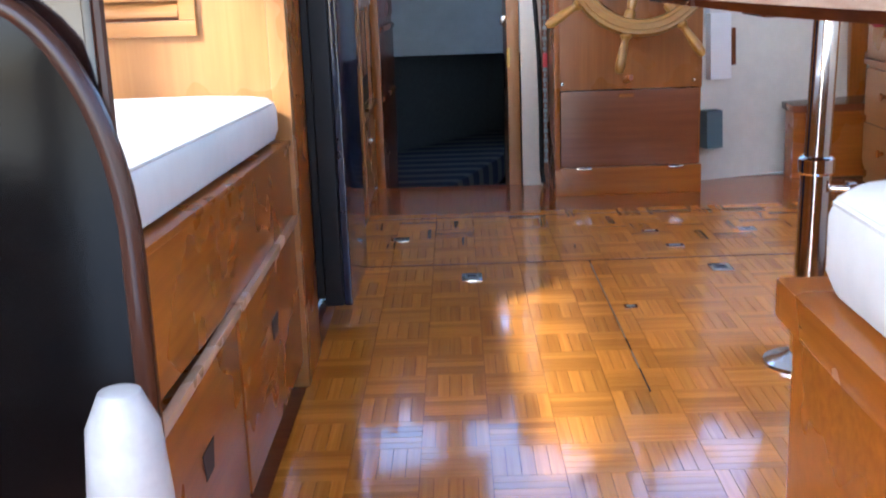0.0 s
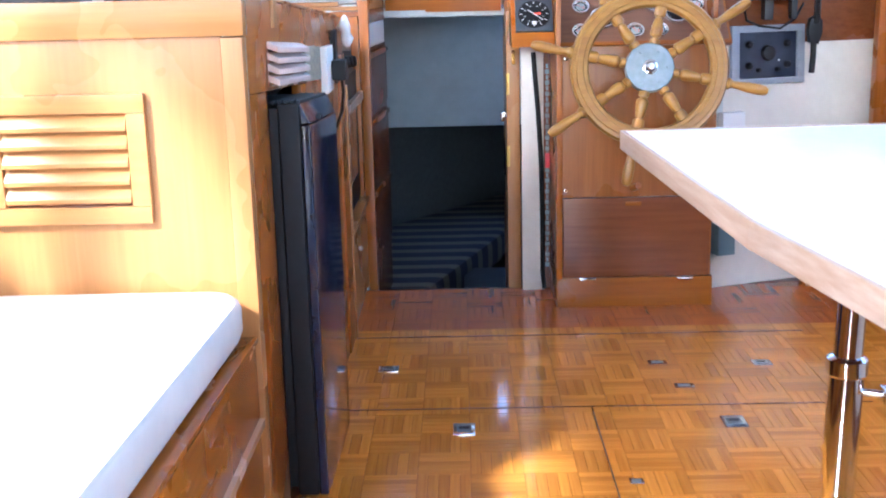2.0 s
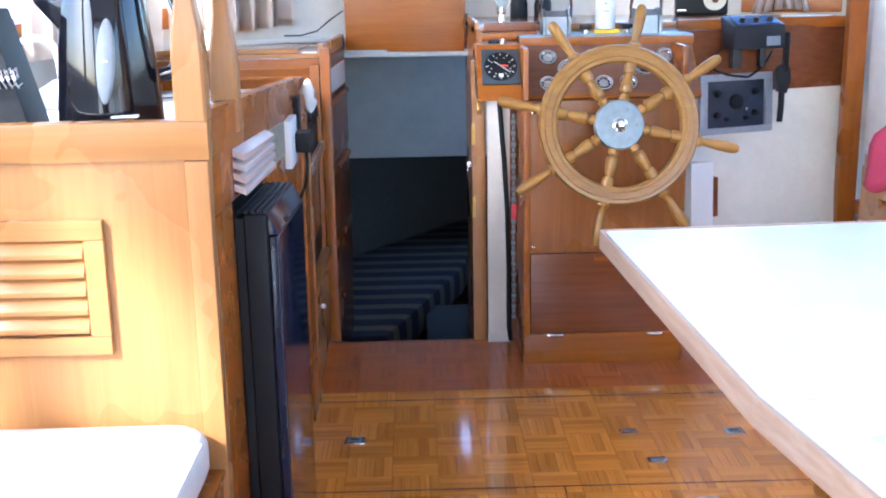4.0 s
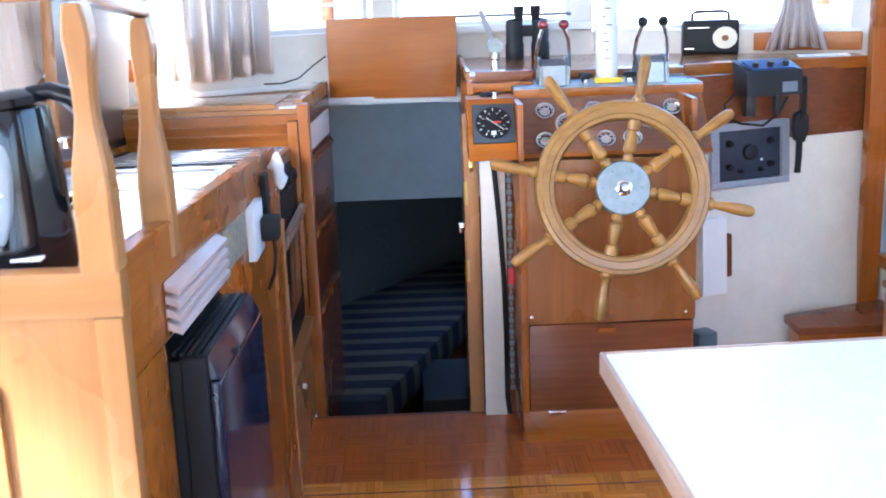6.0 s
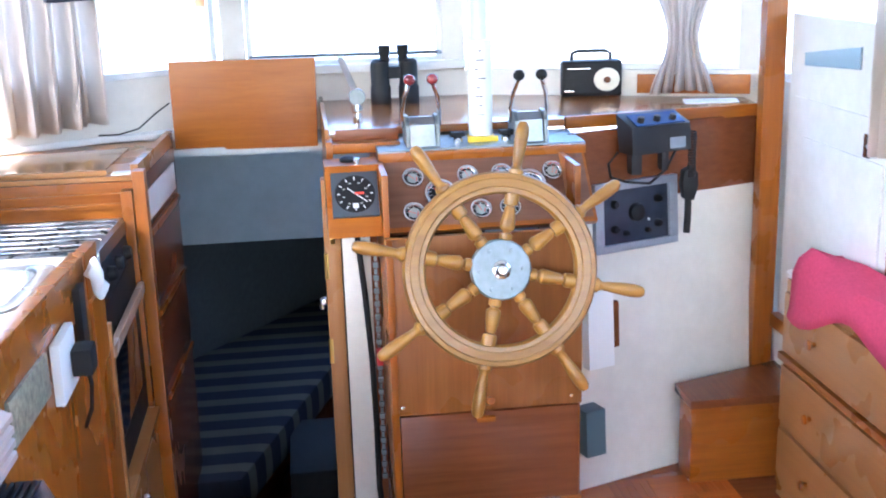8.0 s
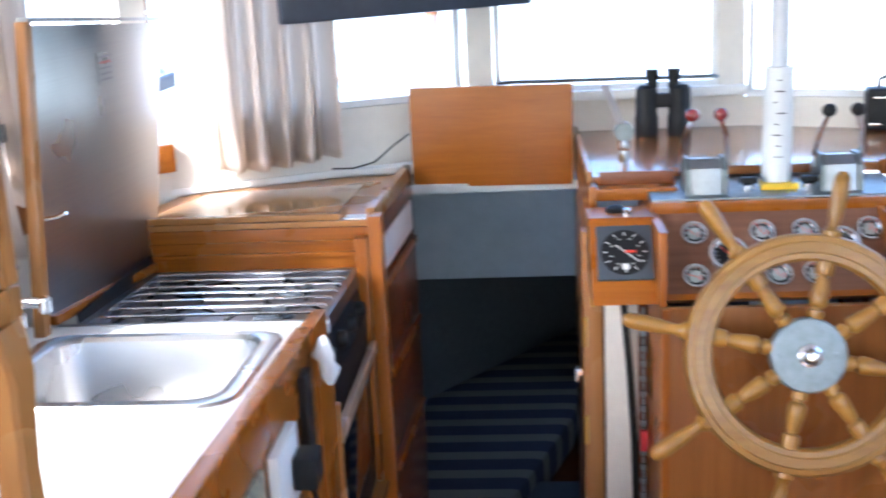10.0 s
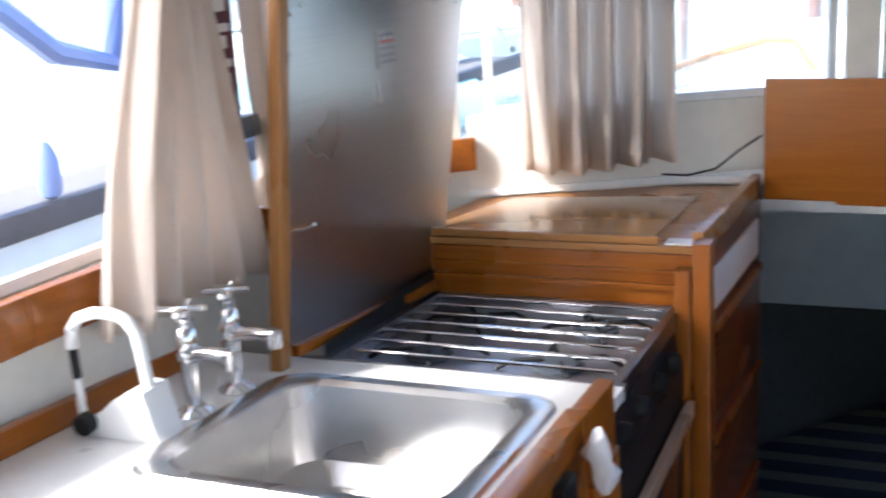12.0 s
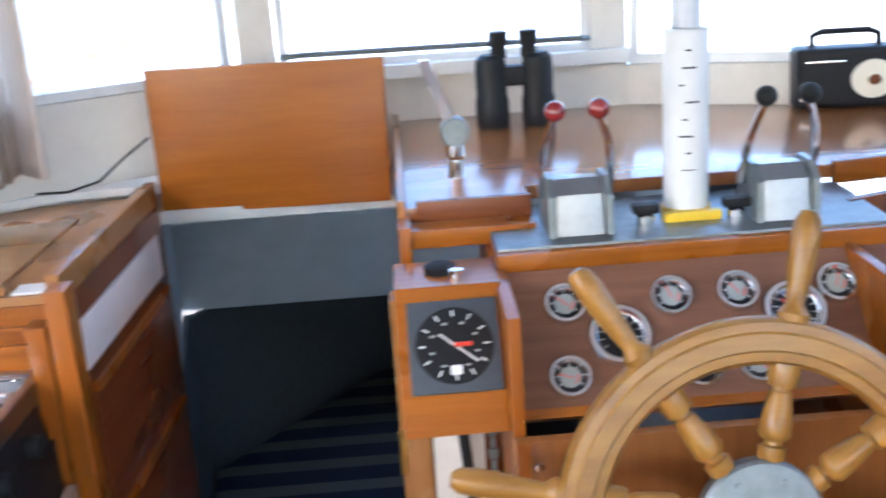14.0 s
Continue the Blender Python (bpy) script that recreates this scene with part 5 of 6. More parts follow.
spk = thing("control_panel", on_helm(1.13, 0.75), "grey-framed dark control panel with knobs", "control panel")
part("frame", hslab(0.995, 1.262, 0.668, 0.708 - 0.02, 0.002, 0.02).hexa([on_helm(0.995, 0.84, 0.02), on_helm(1.262, 0.84, 0.02), on_helm(1.262, 0.84, 0.002), on_helm(0.995, 0.84, 0.002), on_helm(0.995, 0.862, 0.02), on_helm(1.262, 0.862, 0.02), on_helm(1.262, 0.862, 0.002), on_helm(0.995, 0.862, 0.002)], 0.003)
     .hexa([on_helm(0.995, 0.688, 0.02), on_helm(1.022, 0.688, 0.02), on_helm(1.022, 0.688, 0.002), on_helm(0.995, 0.688, 0.002), on_helm(0.995, 0.84, 0.02), on_helm(1.022, 0.84, 0.02), on_helm(1.022, 0.84, 0.002), on_helm(0.995, 0.84, 0.002)], 0.002)
     .hexa([on_helm(1.235, 0.688, 0.02), on_helm(1.262, 0.688, 0.02), on_helm(1.262, 0.688, 0.002), on_helm(1.235, 0.688, 0.002), on_helm(1.235, 0.84, 0.02), on_helm(1.262, 0.84, 0.02), on_helm(1.262, 0.84, 0.002), on_helm(1.235, 0.84, 0.002)], 0.002), mat("grey_frame", (0.34, 0.36, 0.40), 0.4, 0.3, "noise", (0.28, 0.30, 0.34), (50, 50, 50), 0.05), spk)
part("dark_face", hslab(1.022, 1.235, 0.688, 0.84, 0.002, 0.010, 0.001), navy, spk)
for kx_, kz_, kr in ((1.13, 0.77, 0.026), (1.06, 0.80, 0.012), (1.06, 0.73, 0.012), (1.20, 0.80, 0.012), (1.20, 0.73, 0.012), (1.095, 0.715, 0.008), (1.165, 0.715, 0.008)):
    part("knob", Mesh().lathe([(kr, 0), (kr * 0.9, 0.012), (kr * 0.7, 0.015), (0, 0.016)], on_helm(kx_, kz_, 0.010), (0.34, -0.94, 0.1), 18), black, spk)
part("lamp_dot", Mesh().ball(on_helm(1.17, 0.745, 0.012), 0.004, 8), dialwhite, spk)

VM = Matrix.Translation((0.012, 0, 0.02))
RB = mat("radio_black", (0.004, 0.004, 0.006), 0.4, 0, "noise", (0.007, 0.007, 0.009), (80, 80, 80), 0.05)
vhf = thing("radio_set", on_helm(1.17, 0.94), "black marine radio set under the dash edge", "radio")
part("case", Mesh().hexa([(1.085, 4.40, 0.925), (1.27, 4.46, 0.925), (1.25, 4.53, 0.925), (1.065, 4.47, 0.925), (1.085, 4.41, 1.0), (1.27, 4.47, 1.0), (1.245, 4.55, 1.03), (1.06, 4.49, 1.03)], 0.006).move(VM), RB, vhf)
part("display", Mesh().hexa([(1.10, 4.416, 1.002), (1.25, 4.465, 1.002), (1.235, 4.52, 1.024), (1.085, 4.47, 1.024), (1.10, 4.414, 1.006), (1.25, 4.463, 1.006), (1.235, 4.518, 1.028), (1.085, 4.468, 1.028)], 0.001).move(VM), blueglass, vhf)
for k in range(3):
    part("knob", Mesh().lathe([(0.010, 0), (0.009, 0.014), (0, 0.015)], (1.115 + 0.05 * k, 4.435 + 0.016 * k, 1.013), (0.1, -0.3, 0.95)).move(VM), RB, vhf)
part("label_plate", Mesh().hexa([(1.20, 4.434, 0.935), (1.25, 4.450, 0.935), (1.25, 4.4515, 0.935), (1.20, 4.4355, 0.935), (1.20, 4.437, 0.965), (1.25, 4.453, 0.965), (1.25, 4.4545, 0.965), (1.20, 4.4385, 0.965)]).move(VM), greyplastic, vhf)
part("bracket", Mesh().box(1.10, 1.13, 4.46, 4.56, 0.86, 0.93, 0.006).move(VM), RB, vhf)
part("bracket", Mesh().box(1.20, 1.22, 4.50, 4.60, 0.86, 0.93, 0.006).move(VM), RB, vhf)
mic = thing("radio_microphone", (1.30, 4.49, 0.8), "black hand microphone on a coiled lead", "microphone")
part("body", Mesh().prism([(1.272, 0.80), (1.300, 0.795), (1.312, 0.835), (1.310, 0.875), (1.292, 0.892), (1.270, 0.88), (1.264, 0.84)], "y", 4.475, 4.51, 0.006), black, mic)
part("stem", Mesh().tube([(1.287, 4.49, 0.80), (1.287, 4.489, 0.75), (1.284, 4.488, 0.70)], 0.010, 10), black, mic)
part("coiled_lead", Mesh().tube([(1.290 + 0.010 * math.cos(k * 1.0), 4.475 + 0.010 * math.sin(k * 1.0), 0.862 + k * 0.0012) for k in range(110)], 0.0028, 6), rubber, mic)
single("trailing_wire", Mesh().tube([(1.07, 4.45, 0.95), (1.04, 4.44, 0.92), (1.05, 4.45, 0.88), (1.10, 4.47, 0.86), (1.17, 4.48, 0.85), (1.23, 4.52, 0.88), (1.26, 4.53, 0.93)], 0.004, 6), rubber, "black wires looped under the radio", "cable")
wb = thing("wall_box", on_helm(1.02, 0.47), "white plastic box with a dark slot on the panel", "box")
part("casing", hslab(0.955, 1.035, 0.355, 0.584, 0.002, 0.035), whiteplastic, wb)
part("dark_plate", hslab(1.045, 1.062, 0.40, 0.53, 0.002, 0.02), dark_z, wb)
single("junction_box", hslab(0.925, 0.985, 0.12, 0.25, 0.002, 0.06), boxblue, "grey-blue metal junction box on the panel", "junction box")

# things on the dash
def engine_control(x):
    c = thing("engine_control", (x, 4.42, 1.004), "chrome twin-lever engine control on the console", "engine control", "engine controls")
    part("housing", Mesh().prism([(4.385, 1.004), (4.48, 1.004), (4.475, 1.05), (4.455, 1.075), (4.42, 1.078), (4.395, 1.06)], "x", x - 0.034, x + 0.034, 0.006), controlmetal, c)
    part("cheek", Mesh().prism([(4.38, 1.004), (4.485, 1.004), (4.48, 1.055), (4.455, 1.082), (4.41, 1.082), (4.385, 1.06)], "x", x - 0.045, x - 0.0345, 0.003), hubmetal, c)
    part("cheek", Mesh().prism([(4.38, 1.004), (4.485, 1.004), (4.48, 1.055), (4.455, 1.082), (4.41, 1.082), (4.385, 1.06)], "x", x + 0.0345, x + 0.045, 0.003), hubmetal, c)
    return c


def levers(c, x, material):
    for s in (-1, 1):
        lv_ = part("lever", Mesh().tube([(x + s * 0.049, 4.435, 1.05), (x + s * 0.049, 4.425, 1.09), (x + s * 0.044, 4.41, 1.13), (x + s * 0.032, 4.40, 1.165)], 0.0055, 8), chrome, c)
        part("knob", Mesh().ball((x + s * 0.030, 4.398, 1.178), (0.0155, 0.0155, 0.0145), 16), material, lv_)


ec = engine_control(0.526)
levers(ec, 0.526, redplastic)
ec2 = engine_control(0.815)
levers(ec2, 0.815, rubber)
tube = thing("chart_tube", (0.69, 4.46, 1.004), "white graduated tube with a yellow band at its foot", "tube")
part("tube", Mesh().cyl((0.690, 4.46, 1.004), (0.693, 4.47, 1.268), 0.032, n=28), paper, tube)
part("upper_tube", Mesh().cyl((0.693, 4.47, 1.269), (0.695, 4.48, 1.89), 0.0215, n=24), mat("clear_grey_plastic", (0.62, 0.65, 0.68), 0.2, 0, "noise", (0.55, 0.58, 0.62), (20, 20, 20), 0.02), tube)
part("yellow_band", Mesh().box(0.649, 0.731, 4.413, 4.428, 1.004, 1.018, 0.003).ring((0.690, 4.46, 1.011), (0, 0, 1), 0.033, [(0, -0.006), (0.003, -0.006), (0.003, 0.006), (0, 0.006)], 32), yellow, tube)
for k in range(9):
    z = 1.05 + 0.024 * k
    a0 = radians(-120 + 8 * (k % 3))
    part("mark", Mesh().tube([(0.6908 + 0.0324 * math.cos(a0 + b * 0.12), 4.464 + 0.0324 * math.sin(a0 + b * 0.12), z) for b in range(3 + 3 * (k % 2))], 0.0014, 5), ink, tube)
for x in (0.622, 0.752):
    th = thing("t_handle_knob", (x, 4.42, 1.004), "black push knob on a chrome collar", "knob", "push knobs")
    part("collar", Mesh().lathe([(0.013, 0), (0.013, 0.012), (0.009, 0.016)], (x, 4.42, 1.004)), chrome, th)
    part("knob", Mesh().box(x - 0.019, x + 0.019, 4.408, 4.432, 1.02, 1.034, 0.005), rubber, th)
BM = Matrix.Translation((0.512, 5.06, 1.03)) @ Matrix.Scale(1.12, 4) @ Matrix.Translation((-0.512, -5.06, -1.03))
bn = thing("binoculars", (0.512, 5.06, 1.03), "black binoculars standing on the dash", "binoculars")
for s in (-1, 1):
    x = 0.512 + s * 0.040
    part("barrel", Mesh().lathe([(0.028, 0), (0.029, 0.004), (0.029, 0.045), (0.026, 0.055), (0.027, 0.10), (0.025, 0.118), (0.017, 0.125)], (x, 5.06, 1.03), n=20).move(BM), black, bn)
    part("eyepiece", Mesh().lathe([(0.014, 0.0), (0.013, 0.02), (0.016, 0.026), (0.017, 0.045), (0, 0.046)], (0.512 + s * 0.026, 5.06, 1.148), n=16).move(BM), rubber, bn)
part("bridge", Mesh().box(0.48, 0.54, 5.045, 5.075, 1.10, 1.135, 0.008).move(BM), black, bn)
rad = thing("portable_radio", (1.2, 5.05, 1.03), "black retro portable radio with a cream dial", "radio")
RM = Matrix.Translation((1.140, 5.02, 1.03)) @ pose(0, 0, 0, 0, 0, -8) @ Matrix.Diagonal((1.12, 1.1, 1.0, 1))
part("case", Mesh().box(-0.085, 0.085, -0.03, 0.03, 0.0, 0.115, 0.014, 4).move(RM), black, rad)
part("dial", Mesh().lathe([(0.037, 0), (0.036, 0.004), (0.012, 0.005), (0.011, 0.010), (0, 0.011)], (0.042, -0.0302, 0.055), (0, -1, 0), 32).move(RM), mat("cream_dial", (0.78, 0.72, 0.56), 0.4), rad)
part("dial_hub", Mesh().lathe([(0.010, 0.0112), (0.008, 0.014), (0, 0.0145)], (0.042, -0.0302, 0.055), (0, -1, 0), 16).move(RM), dark_x, rad)
part("handle", Mesh().tube([(-0.055, 0, 0.112), (-0.055, 0, 0.135), (-0.04, 0, 0.143), (0.04, 0, 0.143), (0.055, 0, 0.135), (0.055, 0, 0.112)], 0.006, 8).move(RM), rubber, rad)
part("trim_bar", Mesh().box(-0.07, -0.005, -0.0325, -0.0302, 0.088, 0.092, 0.001).move(RM), chrome, rad)
part("badge", Mesh().box(-0.078, -0.05, -0.0325, -0.0302, 0.016, 0.022, 0.001).move(RM), chrome, rad)
cl_ = thing("clamp_light", (0.367, 4.675, 1.03), "chrome jointed lamp clamped to the dash", "lamp")
part("foot", Mesh().lathe([(0.014, 0), (0.012, 0.03), (0.016, 0.035), (0.016, 0.055), (0.008, 0.06)], (0.372, 4.675, 1.03)), chrome, cl_)
part("joint", Mesh().cyl((0.372, 4.660, 1.105), (0.372, 4.690, 1.105), 0.024), hubmetal, cl_)
part("arm", Mesh().hexa([(0.357, 4.667, 1.12), (0.377, 4.667, 1.12), (0.377, 4.683, 1.12), (0.357, 4.683, 1.12), (0.322, 4.715, 1.215), (0.340, 4.715, 1.215), (0.340, 4.731, 1.215), (0.322, 4.731, 1.215)], 0.003), chrome, cl_)
single("paper_sheet", Mesh().prism([(1.36, 4.74), (1.52, 4.72), (1.54, 4.80), (1.38, 4.83)], "z", 1.0305, 1.033), paper, "folded white paper on the dash", "paper")
single("grab_rail", Mesh().tube([(0.06, 5.165, 1.18), (0.10, 5.15, 1.183), (0.66, 5.15, 1.178), (0.675, 5.165, 1.175)], 0.006, 8), hubmetal, "thin grey rail across the windscreen", "rail")
tv = thing("flip_down_screen", (-0.16, 5.03, 1.39), "dark navy screen hanging below the deckhead", "screen")
tva, tvb = Vector((-0.478, 4.83, 0)), Vector((0.164, 5.12, 0))
part("casing", Mesh().hexa([(*tva[:2], 1.385), (*tvb[:2], 1.40), (tvb.x - 0.02, tvb.y + 0.045, 1.40), (tva.x - 0.02, tva.y + 0.045, 1.385), (tva.x, tva.y, 1.72), (tvb.x, tvb.y, 1.72), (tvb.x - 0.02, tvb.y + 0.045, 1.72), (tva.x - 0.02, tva.y + 0.045, 1.72)], 0.012), navy, tv)
part("mount", Mesh().box(-0.20, -0.12, 4.98, 5.03, 1.721, 1.899, 0.004), black, tv)


# ---- curtains ----
def curtain(name, a, b, z0, z1, folds, depth, pinch=None, label="", seed=0):
    rng = random.Random(seed)
    m = Mesh()
    A, B = Vector((*a, 0)), Vector((*b, 0))
    L = (B - A).length
    d = (B - A) / L
    s = Vector((-d.y, d.x, 0))
    nu, nv = folds * 10, 26
    amp = [0.6 + 0.8 * rng.random() for _ in range(folds + 2)]
    ph = [rng.uniform(-0.5, 0.5) for _ in range(folds + 2)]
    grid = []
    for j in range(nv + 1):
        h = j / nv
        z = z0 + (z1 - z0) * h
        k = 1.0
        if pinch:
            k = 1 - (1 - pinch[1]) * math.exp(-((z - pinch[0]) / pinch[2]) ** 2)
        row = []
        for i in range(nu + 1):
            u = i / nu
            f = u * folds
            w = math.sin(2 * math.pi * f + ph[int(f)] + 0.7 * math.sin(3 * h + int(f)))
            c = 0.5 if not pinch else pinch[3]
            off = depth * amp[int(f)] * w * (1.0 + 0.25 * (1 - h)) * (0.55 + 0.45 * k)
            p = A + d * (L * (c + (u - c) * k)) + s * off
            row.append(m.bm.verts.new((p.x, p.y, z + 0.008 * math.sin(5 * u + seed) * (1 - h))))
        grid.append(row)
    for j in range(nv):
        for i in range(nu):
            m.bm.faces.new((grid[j][i], grid[j][i + 1], grid[j + 1][i + 1], grid[j + 1][i]))
    ob = single(name, m, curtain_cloth, label, "curtain", "cabin curtains")
    so = ob.modifiers.new("thickness", "SOLIDIFY")
    so.thickness = 0.002
    return ob


curtain("curtain", (-0.668, 4.814), (-0.368, 4.956), 1.015, 1.75, 5, 0.033, None, "beige pleated curtain hanging in the windscreen corner", 3)
curtain("curtain", (-0.872, 3.585), (-0.862, 4.005), 1.015, 1.75, 5, 0.026, (1.75, 0.10, 0.55, 0.66), "beige curtain gathered beside the side window", 5)
curtain("curtain", (-0.872, 4.035), (-0.855, 4.165), 1.12, 1.75, 3, 0.014, (1.20, 0.75, 0.10, 0.3), "narrow beige curtain tied beside the splashback", 8)
tie = single("curtain_tie_tail", Mesh().hexa([(-0.885, 4.02, 1.12), (-0.86, 4.06, 1.09), (-0.855, 4.075, 1.10), (-0.875, 4.05, 1.15), (-0.88, 4.02, 1.15), (-0.85, 4.06, 1.11), (-0.845, 4.08, 1.115), (-0.87, 4.05, 1.165)], 0.004), curtain_cloth, "loose end of the beige curtain tie", "curtain tie")
curtain("curtain", (1.29, 4.93), (1.50, 4.84), 1.045, 1.75, 6, 0.016, (1.22, 0.42, 0.14, 0.5), "pale curtain tied back beside the windscreen", 11)
curtain("curtain", (1.555, 4.0), (1.56, 3.72), 1.0, 1.75, 5, 0.016, None, "grey curtain beside the side door", 12)
sg = thing("hanging_sign", (-0.885, 4.05, 1.26), "maroon hanging card with pale lettering", "sign")
part("card", Mesh().box(-0.897, -0.893, 3.925, 4.035, 1.262, 1.60, 0.001), maroon, sg)
for k, (w, z) in enumerate(((0.050, 1.475), (0.058, 1.43), (0.070, 1.398), (0.048, 1.372), (0.066, 1.342), (0.052, 1.312), (0.020, 1.285))):
    h = 0.020 if k % 2 else 0.013
    part("text_bar", Mesh().box(-0.8928, -0.8922, 3.988 - w / 2, 3.988 + w / 2, z, z + h, 0), dialwhite, sg)
part("ledge", Mesh().box(-0.905, -0.875, 3.925, 4.075, 1.225, 1.2605, 0.002), greyplastic, sg)
single("thin_black_wire", Mesh().tube([(-0.40, 4.97, 0.985), (-0.34, 4.965, 0.985), (-0.28, 4.97, 1.0), (-0.23, 4.985, 1.04), (-0.185, 5.0, 1.07)], 0.0028, 6), rubber, "thin black wire on the locker top", "cable")
single("white_strip", Mesh().box(-0.29, -0.24, 4.458, 4.50, 0.9565, 0.960, 0.001), whiteplastic, "white plastic corner strip on the locker", "strip")

# ---- starboard side ----
stp = thing("step_box", (1.42, 4.45, 0), "varnished teak step box by the side door", "step")
part("tread", Mesh().hexa([(1.245, 4.30, 0.235), (1.60, 4.30, 0.235), (1.60, 4.56, 0.235), (1.245, 4.44, 0.235), (1.245, 4.30, 0.26), (1.60, 4.30, 0.26), (1.60, 4.56, 0.26), (1.245, 4.44, 0.26)], 0.004), dark_y, stp)
part("riser", Mesh().box(1.255, 1.60, 4.318, 4.338, 0.0, 0.2345, 0.002).box(1.255, 1.272, 4.338, 4.42, 0.0, 0.2345, 0.002), teak_x, stp)
bu = thing("drawer_unit", (1.52, 3.7, 0), "varnished teak berth unit with drawers", "drawer unit")
part("carcass", Mesh().box(1.472, 1.62, 2.6, 4.22, 0.0, 0.63, 0.004), light_y, bu)
part("moulding", Mesh().box(1.455, 1.4715, 2.6, 4.22, 0.405, 0.425, 0.004), teak_y, bu)
for z0, z1 in ((0.05, 0.21), (0.235, 0.395), (0.435, 0.60)):
    for y0, y1 in ((3.62, 4.20), (2.98, 3.58)):
        d = part("drawer", Mesh().box(1.458, 1.4715, y0, y1, z0, z1, 0.004), light_y, bu)
        part("knob", Mesh().lathe([(0.006, 0), (0.007, 0.01), (0.014, 0.016), (0.012, 0.022), (0, 0.024)], (1.458, (y0 + y1) / 2 + 0.1, (z0 + z1) / 2), (-1, 0, 0)), teak_x, d)
pk = thing("folded_bedding", (1.54, 3.9, 0.66), "pink blanket and white sheet folded on the berth unit", "bedding")
bk = Mesh()
rows = []
for j in range(24):
    y = 3.2 + 0.96 * j / 23
    low = 0.595 + 0.03 * math.sin(j * 0.5) + 0.02 * math.sin(j * 0.23)
    sec = [(1.62, 0.70), (1.57, 0.712), (1.51, 0.716), (1.475, 0.70), (1.458, 0.672), (1.452, low + 0.03), (1.449, low)]
    rows.append([bk.bm.verts.new((x + 0.004 * math.sin(j * 0.9 + z * 30), y, z + 0.012 * math.sin(j * 0.45 + x * 40))) for x, z in sec])
for r0, r1 in zip(rows, rows[1:]):
    for i in range(6):
        bk.bm.faces.new((r0[i], r0[i + 1], r1[i + 1], r1[i]))
bo = part("blanket", bk, pink, pk)
bo.modifiers.new("thickness", "SOLIDIFY").thickness = 0.012
part("sheet", Mesh().box(1.468, 1.615, 3.18, 4.225, 0.631, 0.655, 0.016, 3), sheet, pk)
dr = thing("door_1", (1.6, 4.3, 0.3), "white painted side door with a small window and latch", "door", "", "structure")
part("door_leaf", Mesh().box(1.60, 1.618, 3.75, 4.549, 0.42, 1.30, 0.003), white, dr)
part("raised_panel", Mesh().box(1.592, 1.5995, 3.99, 4.44, 0.52, 0.97, 0.004), white, dr)
part("cross_moulding", Mesh().box(1.594, 1.5995, 3.96, 4.50, 1.06, 1.075, 0.002), white, dr)
part("door_window", Mesh().hexa([(1.594, 4.45, 1.165), (1.5995, 4.45, 1.165), (1.5995, 4.14, 1.185), (1.594, 4.14, 1.185), (1.594, 4.45, 1.20), (1.5995, 4.45, 1.20), (1.5995, 4.14, 1.24), (1.594, 4.14, 1.24)]), mat("pale_blue_glass", (0.30, 0.42, 0.52), 0.15), dr, "small pale blue pane")
part("latch", Mesh().box(1.575, 1.5995, 4.03, 4.06, 0.98, 1.04, 0.004).cyl((1.58, 4.04, 1.01), (1.565, 4.0, 1.01), 0.008), chrome, dr)
structure("door_frame_starboard", Mesh().box(1.525, 1.587, 4.555, 4.60, 0.17, 1.72, 0.004), teak_z, "varnished teak post beside the side door", "door frame")
structure("door_frame_aft", Mesh().box(1.59, 1.62, 3.90, 3.94, 0.6, 1.72, 0.003), teak_z, "varnished teak edge post of the side door", "door frame")
structure("door_sill_starboard", Mesh().box(1.575, 1.625, 4.0, 4.554, 0.376, 0.418, 0.004), teak_y, "varnished teak sill below the side door", "door frame")
structure("wall_below_door", Mesh().box(1.60, 1.62, 4.2, 4.60, 0.0, 0.375, 0.0), white, "white painted panel below the side door", "wall")

# ---- floor fittings ----
def flush_latch(x, y, w, h, ring=True):
    f = thing("floor_hatch_latch", (x, y, 0), "flush chrome lifting ring in the parquet hatch", "hatch latch", "hatch fittings")
    part("plate", Mesh().box(x - w / 2, x + w / 2, y - h / 2, y + h / 2, 0.0005, 0.003, 0.001), chrome, f)
    part("recess", Mesh().box(x - w * 0.32, x + w * 0.32, y - h * 0.28, y + h * 0.28, 0.0031, 0.0036, 0), hubmetal, f)
    if ring:
        part("pull_ring", Mesh().box(x - w * 0.22, x + w * 0.22, y - h * 0.02, y + h * 0.15, 0.0037, 0.006, 0.001), ink, f)
    return f


for x, y, w, h in ((0.095, 3.125, 0.052, 0.07), (-0.11, 3.56, 0.055, 0.045), (0.733, 3.146, 0.055, 0.07), (0.905, 3.559, 0.05, 0.045)):
    flush_latch(x, y, w, h)
for x, y in ((0.663, 3.392), (0.625, 3.575), (0.455, 2.83)):
    flush_latch(x, y, 0.05 if y > 3 else 0.03, 0.03 if y > 3 else 0.025, False)

